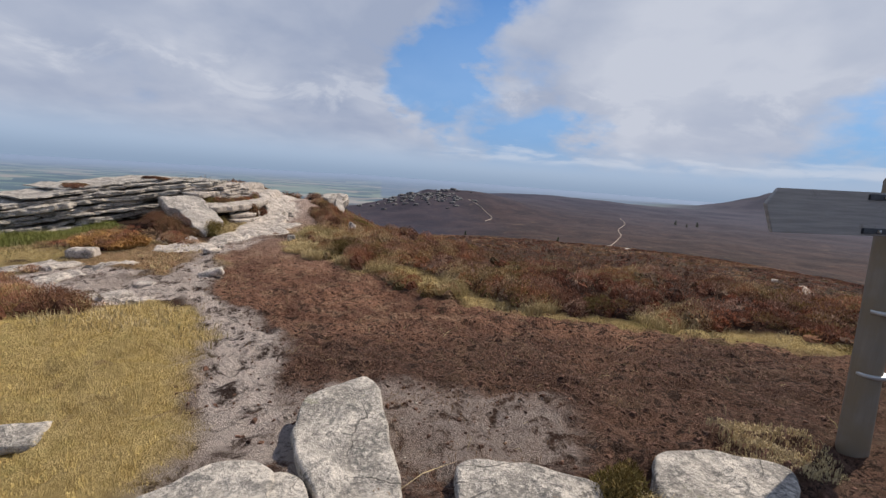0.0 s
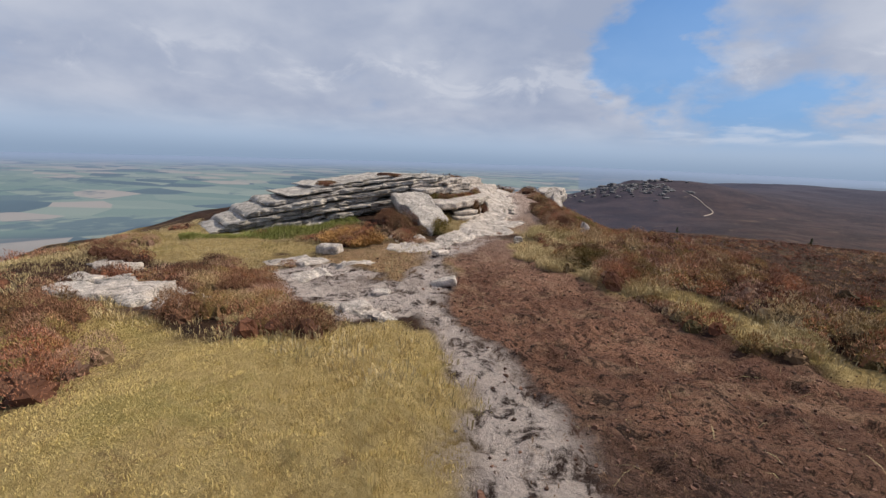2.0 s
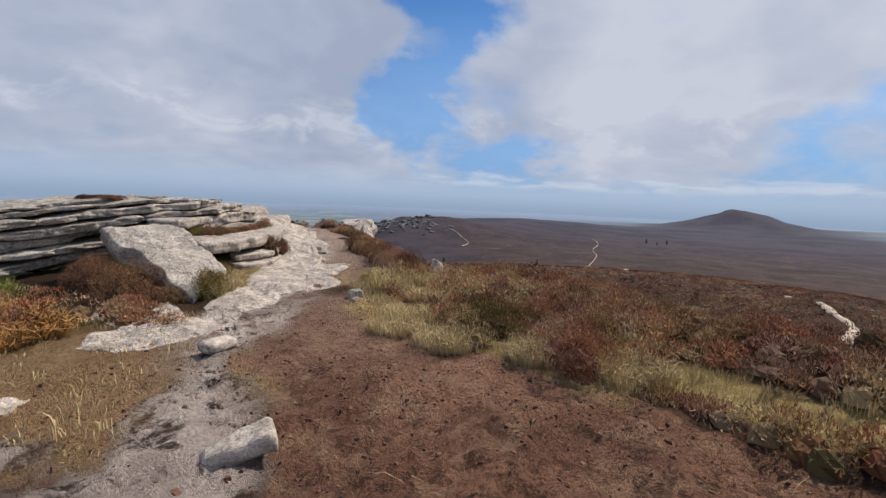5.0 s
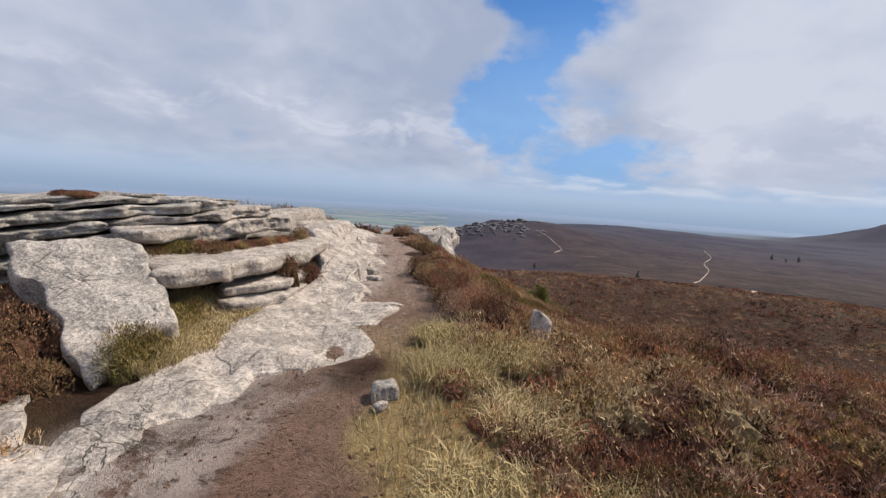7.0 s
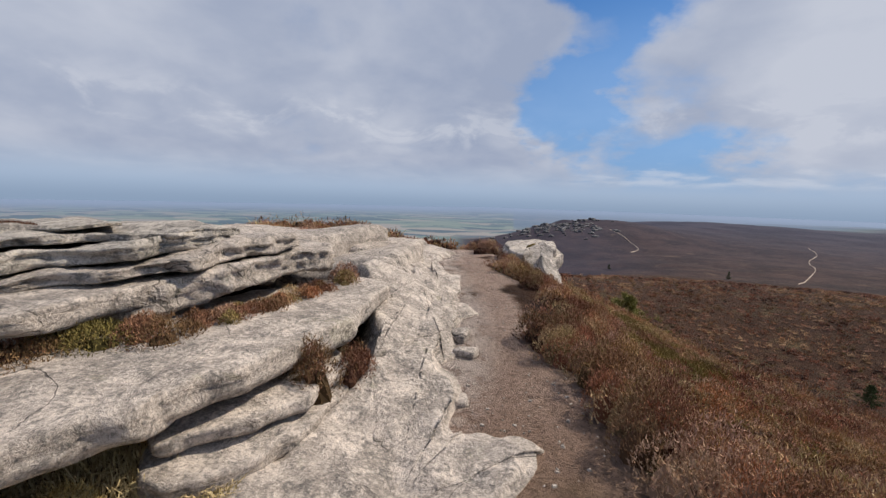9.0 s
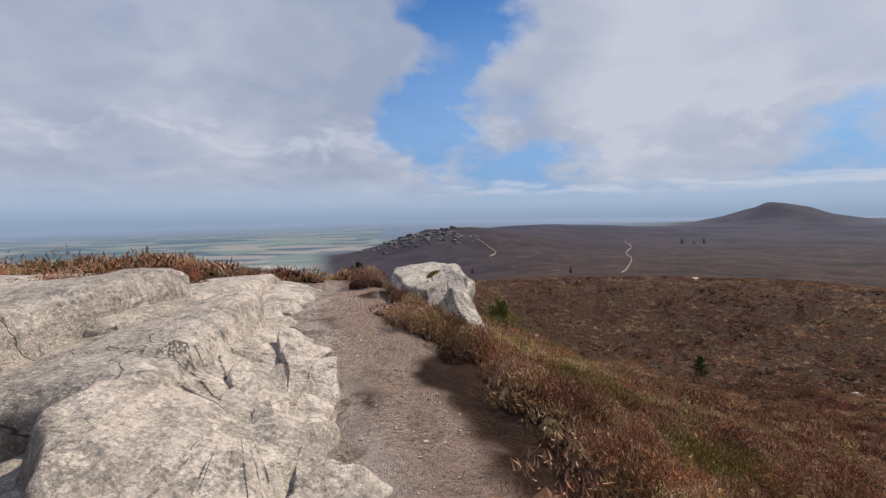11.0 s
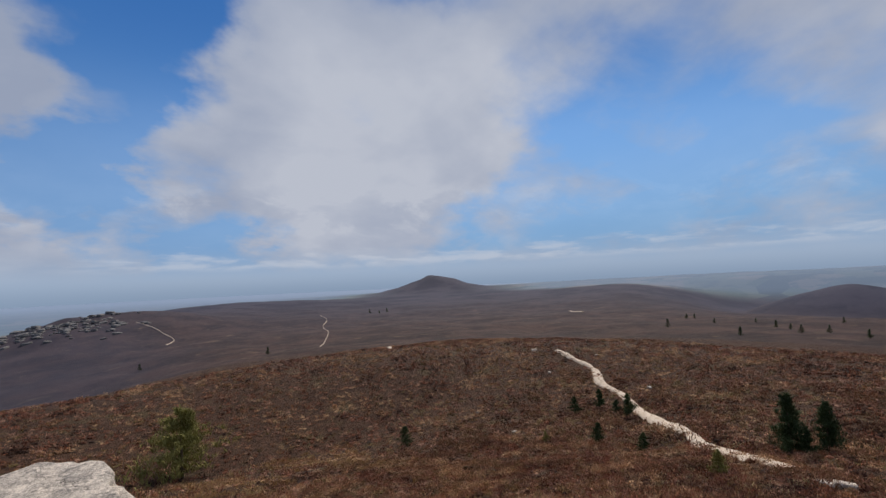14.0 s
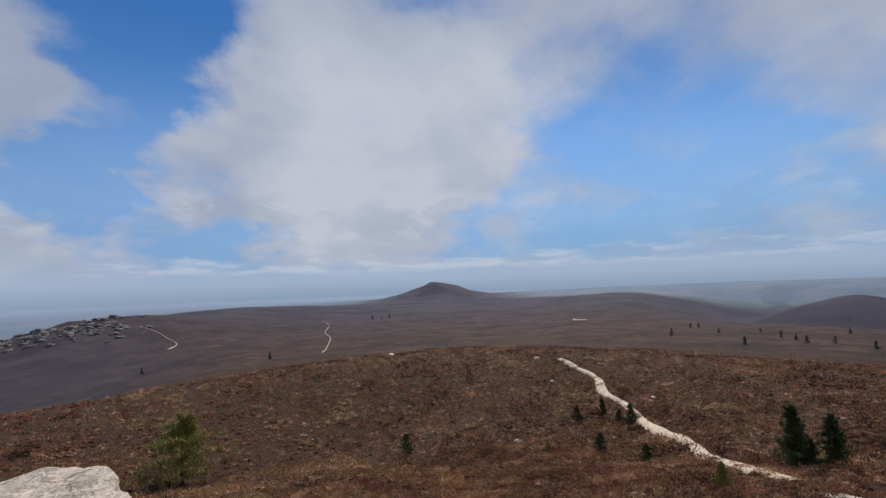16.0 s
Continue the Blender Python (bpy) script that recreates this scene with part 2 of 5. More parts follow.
def masks(x, y):
    """How far each bare or grassy patch covers the ground: peat, pale grit, dry grass."""
    wob = fbm(x, y, 0.9, 4, 41)
    l, r = path_left(y), path_right(y)
    peat = ss(x - l + wob * 0.7, -0.15, 0.15) * ss(r - x + wob * 0.9, -0.25, 0.3 - 0.3 * ss(y, 12, 15)) * ss(y, 28, 24)
    edge = np.abs(x - l - 0.25)
    grit = ss(edge + wob * 0.5, 0.50, 0.12) * ss(y, 1.2, 2.6) * ss(y, 12, 10)
    a = radians(-24)
    ex, ey = (x + 5.75) * math.cos(a) + (y - 6.95) * math.sin(a), -(x + 5.75) * math.sin(a) + (y - 6.95) * math.cos(a)
    grit = np.maximum(grit, ss((ex / 2.0) ** 2 + (ey / 0.95) ** 2 + wob * 1.2, 1.15, 0.7))
    grit = np.maximum(grit, 0.9 * ss(y, 8, 11) * ss(np.abs(x - l), 0.5, 0.1) * ss(y, 24, 20))
    grit = np.maximum(grit, 0.5 * ss((x + 0.4) ** 2 / 2.2 + (y - 2.7) ** 2 / 0.5 + wob, 1.2, 0.4))
    lt = l - x
    grass = ss(lt + wob * 0.4, -0.15, 0.15) * ss(((x + 3.3) / 1.55) ** 2 + ((y - 3.5) / 2.3) ** 2 + wob * 0.6, 1.1, 0.85)
    grass = np.maximum(grass, 0.75 * ss(((x + 10.0) / 3.6) ** 2 + ((y - 7.6) / 1.6) ** 2 + wob * 2.2, 1.3, 0.3))
    grass = np.maximum(grass, 0.8 * ss(fbm(x, y, 2.4, 4, 63), -0.06, 0.22) * ss(lt, 0.2, 0.8) * ss(y, 11, 9))
    grass = np.maximum(grass, 0.85 * ss(np.abs(x - r - 0.3 + wob * 1.0), 0.75, 0.2) * ss(y, 0, 4) * ss(y, 14, 10))
    grass = np.maximum(grass, ss(((x + 2.0) / 0.95) ** 2 + ((y - 1.8) / 1.1) ** 2 + wob * 0.8, 1.2, 0.8) * ss(lt + wob * 0.4, -0.15, 0.15))
    grass = np.maximum(grass, 0.85 * ss(((x + 6.3) / 2.4) ** 2 + ((y - 3.2) / 1.0) ** 2 + wob * 1.8, 1.2, 0.5))
    trod = ss(((x + 5.8) / 1.6) ** 2 + ((y - 8.5) / 1.4) ** 2 + wob * 0.6, 1.15, 0.85)
    soil = 0.9 * ss(((x + 7.5) / 1.55) ** 2 + ((y - 4.8) / 0.75) ** 2 + wob * 0.9, 1.2, 0.7)
    peat = np.maximum(np.maximum(peat, trod), soil)
    grass = np.maximum(grass * (1 - trod), trod * 0.35) * (1 - grit)
    peat = peat * (1 - 0.55 * grit * ss(y, 12, 9))
    return peat, grit, grass


# ---- materials ----
def material(name):
    m = bpy.data.materials.new(name)
    m.use_nodes = True
    m.node_tree.nodes.clear()
    return m, Nodes(m.node_tree)


def finish(n, color, rough=0.9, bump=None, strength=0.4, distance=0.02, metal=0.0, spec=0.25):
    ins = {"Base Color": color, "Roughness": rough, "Metallic": metal, "Specular IOR Level": spec}
    if bump is not None:
        ins["Normal"] = n.add("ShaderNodeBump", {"Height": bump, "Strength": strength, "Distance": distance}).outputs[0]
    s = n.add("ShaderNodeBsdfPrincipled", ins)
    n.tree.links.new(s.outputs[0], n.add("ShaderNodeOutputMaterial").inputs[0])


def here(n):
    return n.add("ShaderNodeNewGeometry").outputs["Position"]


def granite(name, pale, dark, lichen=0.35):
    """Granite: grey body, bleached patches, dark lichen blotches with crisp rims, fine crystals."""
    m, n = material(name)
    p = here(n)
    big, mid, grain = n.noise(p, 0.8, 7, 0.7, 0.3), n.noise(p, 3.2, 7, 0.7, 0.4), n.noise(p, 120, 3, 0.7)
    pit, spot = n.noise(p, 17, 7, 0.72, 0.6), n.noise(p, 7.5, 8, 0.74, 0.7)
    c = n.mix(n.step(mid, 0.42, 0.58), dark, pale)
    c = n.mix(n.step(n.noise(p, 5.5, 7, 0.72, 0.3), 0.53, 0.60, 0.0, 0.75), c, tuple(min(0.8, v * 1.32) for v in pale))
    c = n.mix(n.math("MULTIPLY", n.step(big, 0.50, 0.60), 0.25 + lichen * 0.75), c, n.mix(0.4, dark, (0.13, 0.128, 0.12)))
    c = n.mix(n.math("MULTIPLY", n.step(spot, 0.545, 0.58), 0.25 + lichen), c, (0.115, 0.112, 0.104))
    c = n.mix(n.math("MULTIPLY", n.step(n.noise(p, 2.3, 7, 0.72, 0.4), 0.60, 0.66), lichen * 0.8), c, (0.34, 0.34, 0.20))
    c = n.mix(n.step(pit, 0.57, 0.63, 0.0, 0.5), c, n.mix(0.65, c, (0.06, 0.055, 0.052)))
    fleck = n.noise(p, 42, 6, 0.75, 0.4)
    c = n.mix(n.step(fleck, 0.53, 0.60, 0.0, 0.5), c, tuple(min(0.85, v * 1.45) for v in pale))
    c = n.mix(n.step(fleck, 0.46, 0.40, 0.0, 0.6), c, (0.10, 0.095, 0.09))
    c = n.mix(n.step(grain, 0.46, 0.66, 0.0, 0.35), c, n.mix(0.6, c, (0.07, 0.068, 0.07)))
    bed = n.noise(n.add("ShaderNodeMapping", {"Vector": p, "Rotation": (0.05, 0.04, 0.0), "Scale": (1.3, 1.3, 15.0)}).outputs[0], 1.0, 7, 0.66, 0.35)
    seam = n.step(n.math("ABSOLUTE", n.math("SUBTRACT", bed, 0.47)), 0.004, 0.020, 1.0, 0.0)
    split = n.math("MULTIPLY", n.step(n.math("ABSOLUTE", n.math("SUBTRACT", n.noise(p, 1.15, 5, 0.5, 0.8), 0.5)), 0.0015, 0.007, 1.0, 0.0), n.step(big, 0.42, 0.55))
    line = n.math("MAXIMUM", n.math("MULTIPLY", seam, 0.10), split)
    c = n.mix(n.math("MULTIPLY", line, 0.8), c, (0.05, 0.045, 0.04))
    c = n.mix(n.step(bed, 0.54, 0.66, 0.0, 0.2), c, tuple(min(0.8, v * 1.25) for v in pale))
    mid = n.math("SUBTRACT", n.math("ADD", mid, n.math("MULTIPLY", bed, 0.25)), n.math("MULTIPLY", line, 0.22))
    h = n.math("ADD", n.math("MULTIPLY", mid, 1.3), n.math("ADD", n.math("MULTIPLY", spot, 0.6), n.math("MULTIPLY", pit, 0.38)))
    finish(n, c, 0.86, h, 0.75, 0.06)
    return m


ROCK = granite("weathered_granite", (0.52, 0.47, 0.41), (0.27, 0.245, 0.215), 0.5)
ROCK_PALE = granite("worn_pale_granite", (0.545, 0.475, 0.413), (0.325, 0.283, 0.245), 0.30)
ROCK_GREY = granite("grey_granite", (0.57, 0.505, 0.44), (0.33, 0.295, 0.26), 0.38)


def plant_material(name, a, b, c, tip=0.0):
    """Colour by blade and by patch of ground."""
    m, n = material(name)
    g = n.add("ShaderNodeNewGeometry")
    rnd, p = g.outputs["Random Per Island"], g.outputs["Position"]
    patch = n.step(n.noise(p, 0.55, 4, 0.6), 0.36, 0.64)
    col = n.mix(rnd, a, b)
    col = n.mix(n.step(n.noise(p, 1.7, 5, 0.65), 0.44, 0.62, 0.0, 0.6), col, n.mix(rnd, n.mix(0.55, a, (0.01, 0.008, 0.006)), a))
    col = n.mix(n.math("MULTIPLY", patch, 0.75), col, n.mix(rnd, b, c))
    s = n.add("ShaderNodeBsdfPrincipled", {"Base Color": col, "Roughness": 0.85, "Specular IOR Level": 0.15})
    n.tree.links.new(s.outputs[0], n.add("ShaderNodeOutputMaterial").inputs[0])
    return m


def shrub_material(name, colours):
    """Leaves coloured plant by plant, with a little change from leaf to leaf."""
    m, n = material(name)
    g = n.add("ShaderNodeNewGeometry")
    tint = n.add("ShaderNodeSeparateColor", {0: n.add("ShaderNodeVertexColor", layer_name="tint").outputs[0]})
    ramp = n.add("ShaderNodeValToRGB", {0: tint.outputs[0]})
    e = ramp.color_ramp.elements
    while len(e) < len(colours):
        e.new(0.5)
    for k, col in enumerate(colours):
        e[k].position, e[k].color = k / (len(colours) - 1), (*col, 1)
    leaf = n.math("MULTIPLY", n.math("MULTIPLY_ADD", g.outputs["Random Per Island"], 0.9, 0.6), tint.outputs[1])   # second channel darkens the inner mound: shade inside the plant, painted in
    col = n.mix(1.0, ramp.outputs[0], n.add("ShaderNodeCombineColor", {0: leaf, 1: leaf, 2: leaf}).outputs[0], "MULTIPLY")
    s = n.add("ShaderNodeBsdfPrincipled", {"Base Color": col, "Roughness": 0.85, "Specular IOR Level": 0.12})
    n.tree.links.new(s.outputs[0], n.add("ShaderNodeOutputMaterial").inputs[0])
    return m


HEATHER = shrub_material("heather", ((0.097, 0.054, 0.038), (0.376, 0.148, 0.08), (0.228, 0.114, 0.073), (0.456, 0.291, 0.205), (0.262, 0.205, 0.074), (0.376, 0.165, 0.085), (0.479, 0.353, 0.194)))
HEATHER_MOOR = shrub_material("moor_heather", ((0.056, 0.029, 0.02), (0.321, 0.122, 0.069), (0.166, 0.074, 0.048), (0.428, 0.237, 0.166), (0.17, 0.12, 0.046), (0.297, 0.121, 0.065), (0.55, 0.35, 0.2)))
HEATHER_DARK = shrub_material("dark_heather", ((0.10, 0.05, 0.034), (0.22, 0.105, 0.065), (0.16, 0.105, 0.05), (0.27, 0.14, 0.085)))
MOSS_YELLOW = shrub_material("yellow_moss", ((0.30, 0.24, 0.05), (0.46, 0.36, 0.07), (0.26, 0.25, 0.06), (0.48, 0.38, 0.14)))
MOSS_SHRUB = shrub_material("olive_shrub", ((0.10, 0.072, 0.026), (0.21, 0.15, 0.05), (0.15, 0.125, 0.038), (0.30, 0.225, 0.09)))
DRY_GRASS = plant_material("dry_grass", (0.54, 0.40, 0.15), (0.70, 0.545, 0.245), (0.52, 0.42, 0.145))
PALE_GRASS = plant_material("pale_moor_grass", (0.60, 0.48, 0.28), (0.48, 0.37, 0.19), (0.34, 0.29, 0.11))
GOLD_GRASS = plant_material("golden_moor_grass", (0.36, 0.215, 0.09), (0.50, 0.33, 0.15), (0.26, 0.17, 0.07))
GREEN_GRASS = plant_material("green_grass", (0.16, 0.19, 0.05), (0.28, 0.28, 0.09), (0.22, 0.20, 0.06))
BRACKEN = plant_material("dead_bracken", (0.27, 0.13, 0.045), (0.50, 0.30, 0.11), (0.34, 0.18, 0.06))
NEEDLE = plant_material("spruce_needles", (0.022, 0.042, 0.020), (0.05, 0.085, 0.035), (0.085, 0.10, 0.04))
NEEDLE_PALE = plant_material("pale_needles", (0.14, 0.145, 0.042), (0.29, 0.265, 0.085), (0.17, 0.18, 0.055))

BARK, _n = material("bark")
finish(_n, _n.mix(_n.noise(here(_n), 30, 4), (0.06, 0.045, 0.035), (0.16, 0.12, 0.09)), 0.9, _n.noise(here(_n), 60, 4), 0.6)

GROUND, _n = material("moor_ground")
_p = here(_n)
_a = _n.add("ShaderNodeSeparateColor", {0: _n.add("ShaderNodeVertexColor", layer_name="cover").outputs[0]})
_b = _n.add("ShaderNodeSeparateColor", {0: _n.add("ShaderNodeVertexColor", layer_name="region").outputs[0]})
_clod, _fine, _wide = _n.noise(_p, 11, 6, 0.7, 0.5), _n.noise(_p, 60, 5, 0.75), _n.noise(_p, 0.8, 5, 0.6)
_mid = _n.noise(_p, 0.035, 6, 0.62)
# soil under the heather, darkened in colour for shade between the plants
_heath = _n.mix(_n.step(_n.noise(_p, 2.2, 6, 0.7), 0.36, 0.64), (0.04, 0.023, 0.016), (0.12, 0.062, 0.038))
_heath = _n.mix(_n.math("MULTIPLY", _n.step(_n.noise(_p, 0.22, 6, 0.7), 0.52, 0.68), 0.5), _heath, (0.15, 0.13, 0.06))
_heath = _n.mix(_n.step(_n.noise(_p, 0.9, 6, 0.7), 0.50, 0.66, 0, 0.7), _heath, (0.045, 0.030, 0.020))
_heath = _n.mix(_n.step(_n.noise(_p, 0.45, 6, 0.75, 0.6), 0.56, 0.68, 0, 0.55), _heath, (0.26, 0.19, 0.10))
_heath = _n.mix(_n.step(_fine, 0.35, 0.65, 0, 0.5), _heath, (0.05, 0.03, 0.022))
_y = _n.add("ShaderNodeSeparateXYZ", {0: _p}).outputs[1]
_yw = _n.math("ADD", _y, _n.math("MULTIPLY", _wide, 3.0))
_warp = _n.mix(0.16, _p, _n.add("ShaderNodeTexNoise", {"Vector": _p, "Scale": 7.0, "Detail": 5.0}).outputs[1], "ADD")
_lump, _churn = _n.noise(_warp, 5.0, 8, 0.72, 0.6), _n.noise(_warp, 17.0, 8, 0.74, 0.8)
_peat = _n.mix(_n.step(_wide, 0.40, 0.60), (0.25, 0.125, 0.084), (0.45, 0.235, 0.152))
_peat = _n.mix(_n.step(_n.noise(_p, 2.3, 6, 0.65, 0.4), 0.50, 0.64, 0.0, 0.75), _peat, (0.50, 0.315, 0.205))
_peat = _n.mix(_n.step(_yw, 9.0, 14.0, 0.0, 0.8), _peat, (0.43, 0.305, 0.24))
_peat = _n.mix(_n.step(_yw, 14.6, 17.2, 0.0, 0.9), _peat, (0.60, 0.45, 0.375))
_wet = _n.step(_yw, 11.5, 6.5, 0.25, 1.0)
_sodden = _n.math("MAXIMUM", _n.step(_yw, 7.6, 5.4), _n.math("MULTIPLY", _n.step(_a.outputs[1], 0.02, 0.25), _n.step(_y, 10.0, 8.0)))
_peat = _n.mix(_n.math("MULTIPLY", _sodden, 0.7), _peat, _n.mix(_n.step(_lump, 0.44, 0.56), (0.03, 0.02, 0.017), (0.20, 0.122, 0.094)))
_peat = _n.mix(_n.math("MULTIPLY", _n.step(_lump, 0.53, 0.59, 0.0, 0.9), _wet), _peat, (0.038, 0.023, 0.018))
_peat = _n.mix(_n.math("MULTIPLY", _n.step(_churn, 0.52, 0.57, 0.0, 0.85), _n.math("MULTIPLY", _n.step(_wide, 0.32, 0.62, 0.35, 1.0), _wet)), _peat, (0.022, 0.014, 0.011))
_peat = _n.mix(_n.step(_fine, 0.56, 0.68, 0, 0.5), _peat, (0.33, 0.21, 0.14))
_dry = _n.mix(_n.step(_clod, 0.35, 0.65), (0.52, 0.375, 0.15), (0.68, 0.52, 0.235))
_dry = _n.mix(_n.step(_n.noise(_p, 1.1, 6, 0.66, 0.4), 0.50, 0.66, 0, 0.5), _dry, (0.34, 0.30, 0.08))
_dry = _n.mix(_n.step(_n.noise(_p, 2.4, 7, 0.7, 0.5), 0.56, 0.66, 0, 0.7), _dry, (0.26, 0.165, 0.085))
_grit = _n.mix(_n.step(_n.noise(_warp, 4.2, 9, 0.74, 0.3), 0.39, 0.50), _n.mix(_n.step(_y, 10.0, 13.0), (0.055, 0.036, 0.030), (0.36, 0.27, 0.225)), (0.76, 0.65, 0.585))
_grit = _n.mix(_n.step(_n.noise(_p, 1.5, 5, 0.6), 0.5, 0.66, 0.0, 0.55), _grit, (0.34, 0.26, 0.22))
_grit = _n.mix(_n.step(_fine, 0.55, 0.72, 0, 0.5), _grit, (0.10, 0.08, 0.07))
# far moor: cloud shade over the valley put into these dark tones
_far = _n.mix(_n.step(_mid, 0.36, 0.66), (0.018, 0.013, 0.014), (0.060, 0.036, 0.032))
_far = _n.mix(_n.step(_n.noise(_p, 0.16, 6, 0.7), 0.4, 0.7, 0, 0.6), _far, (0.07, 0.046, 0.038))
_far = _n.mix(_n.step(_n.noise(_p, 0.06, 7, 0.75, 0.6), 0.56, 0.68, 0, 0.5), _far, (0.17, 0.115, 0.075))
# far hills and valley: haze of distance put into a dark blue
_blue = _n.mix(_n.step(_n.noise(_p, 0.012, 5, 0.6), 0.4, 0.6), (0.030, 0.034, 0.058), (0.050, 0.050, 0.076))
_cell = _n.add("ShaderNodeTexVoronoi", {"Vector": _n.add("ShaderNodeMapping", {"Vector": _p, "Rotation": (0, 0, 0.5), "Scale": (1.0, 1.9, 0.0)}).outputs[0], "Scale": 0.0085})
_fr = _n.add("ShaderNodeSeparateColor", {0: _cell.outputs["Color"]})
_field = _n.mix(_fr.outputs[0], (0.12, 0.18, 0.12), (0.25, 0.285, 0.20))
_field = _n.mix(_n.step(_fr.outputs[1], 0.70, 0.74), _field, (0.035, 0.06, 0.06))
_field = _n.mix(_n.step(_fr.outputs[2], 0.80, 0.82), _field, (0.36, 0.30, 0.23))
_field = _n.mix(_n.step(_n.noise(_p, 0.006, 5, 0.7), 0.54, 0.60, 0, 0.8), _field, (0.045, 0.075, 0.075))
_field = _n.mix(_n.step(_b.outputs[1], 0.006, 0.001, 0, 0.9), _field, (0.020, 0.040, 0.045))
# distance haze mixed into the field colours
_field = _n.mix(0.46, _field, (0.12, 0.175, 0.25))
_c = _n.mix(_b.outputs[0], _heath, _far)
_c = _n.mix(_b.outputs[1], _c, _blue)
# plain fades to the sky's tone with distance, haze painted on
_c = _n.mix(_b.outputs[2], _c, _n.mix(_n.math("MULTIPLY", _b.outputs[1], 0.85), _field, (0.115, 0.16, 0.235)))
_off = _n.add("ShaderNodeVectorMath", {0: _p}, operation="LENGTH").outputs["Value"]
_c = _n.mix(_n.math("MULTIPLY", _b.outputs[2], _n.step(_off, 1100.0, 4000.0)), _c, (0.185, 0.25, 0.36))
_c = _n.mix(_a.outputs[0], _c, _peat)
_c = _n.mix(_n.math("MULTIPLY", _a.outputs[2], _n.step(_wide, 0.2, 0.5, 0.7, 1.0)), _c, _dry)
_c = _n.mix(_n.math("MULTIPLY", _a.outputs[1], _n.step(_n.math("ADD", _n.noise(_p, 2.6, 6, 0.7, 0.5), _n.math("MULTIPLY", _fine, 0.2)), 0.42, 0.56)), _c, _grit)
_speck = _n.noise(_warp, 38, 8, 0.78, 0.5)
_bare = _n.math("MULTIPLY", _n.math("MAXIMUM", _a.outputs[0], _a.outputs[1]), _n.step(_y, 26.0, 18.0))
_c = _n.mix(_n.math("MULTIPLY", _n.step(_speck, 0.52, 0.57), _n.math("MULTIPLY", _n.math("SUBTRACT", _bare, _n.math("MULTIPLY", _a.outputs[1], 0.55), clamp=True), 0.5)), _c, (0.045, 0.03, 0.024))
_c = _n.mix(_n.math("MULTIPLY", _n.step(_speck, 0.44, 0.39), _n.math("MULTIPLY", _bare, 0.5)), _c, _n.mix(_a.outputs[1], (0.40, 0.245, 0.165), (0.78, 0.69, 0.63)))
_h = _n.math("SUBTRACT", _n.math("ADD", _clod, _n.math("SUBTRACT", _n.math("MULTIPLY", _fine, 0.5), _n.math("MULTIPLY", _speck, 0.8))), _n.math("MULTIPLY", _n.math("ADD", _lump, _churn), _n.math("MULTIPLY_ADD", _a.outputs[0], 0.75, 0.25)))
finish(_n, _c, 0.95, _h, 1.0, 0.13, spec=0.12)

TRAIL, _n = material("bare_trail")
_p = here(_n)
finish(_n, _n.mix(_n.step(_n.noise(_p, 3, 6, 0.7), 0.35, 0.65), (0.38, 0.31, 0.245), (0.56, 0.48, 0.40)), 0.95, _n.noise(_p, 12, 5), 0.5)
TIMBER, _n = material("weathered_timber")
_p = here(_n)
_g = _n.noise(_n.add("ShaderNodeMapping", {"Vector": _p, "Scale": (40, 40, 3)}).outputs[0], 1, 5, 0.65)
finish(_n, _n.mix(_n.step(_n.noise(_p, 5, 4), 0.35, 0.7), _n.mix(_g, (0.16, 0.135, 0.105), (0.27, 0.235, 0.19)), (0.20, 0.16, 0.11)), 0.85, _g, 0.5, 0.01)
BOARD, _n = material("grey_sign_board")
_p = here(_n)
_g = _n.noise(_n.add("ShaderNodeMapping", {"Vector": _p, "Scale": (3, 3, 45)}).outputs[0], 1, 5, 0.65)
_k = _n.mix(_n.step(_g, 0.3, 0.7), (0.25, 0.245, 0.24), (0.34, 0.33, 0.32))
finish(_n, _n.mix(_n.step(_n.noise(_p, 7, 5, 0.7), 0.60, 0.74), _k, (0.13, 0.115, 0.10)), 0.8, _g, 0.3, 0.005)
STEEL, _n = material("dark_steel")
finish(_n, _n.mix(_n.noise(here(_n), 25, 4), (0.05, 0.055, 0.065), (0.11, 0.115, 0.125)), 0.5, metal=0.7)
ZINC, _n = material("galvanised_steel")
finish(_n, _n.mix(_n.noise(here(_n), 18, 4), (0.42, 0.44, 0.46), (0.58, 0.60, 0.62)), 0.45, metal=0.8)


# ---- mesh tools ----
def mesh_from(name, verts, faces, mat, smooth=True):
    me = bpy.data.meshes.new(name)
    verts, faces = np.asarray(verts, np.float32), np.asarray(faces, np.int32)
    n, k = faces.shape
    me.vertices.add(len(verts))
    me.vertices.foreach_set("co", verts.ravel())
    me.loops.add(n * k)
    me.loops.foreach_set("vertex_index", faces.ravel())
    me.polygons.add(n)
    me.polygons.foreach_set("loop_start", np.arange(0, n * k, k, dtype=np.int32))
    me.polygons.foreach_set("use_smooth", np.full(n, smooth))
    me.update(calc_edges=True)
    me.materials.append(mat)
    return me


def child(name, me, parent, label=""):
    ob = new(name, me)
    ob.parent = parent
    return tagged(ob, label)


def part(name, bm, mat, parent, label=""):
    me = bpy.data.meshes.new(name)
    bm.to_mesh(me)
    bm.free()
    me.materials.append(mat)
    return child(name, me, parent, label)


def thing(name, label, category, at=(0, 0, 0), group="", kind=""):
    ob = new(name)
    ob.empty_display_size = 0.1
    ob.location = at
    return tagged(ob, label, category, group, kind)


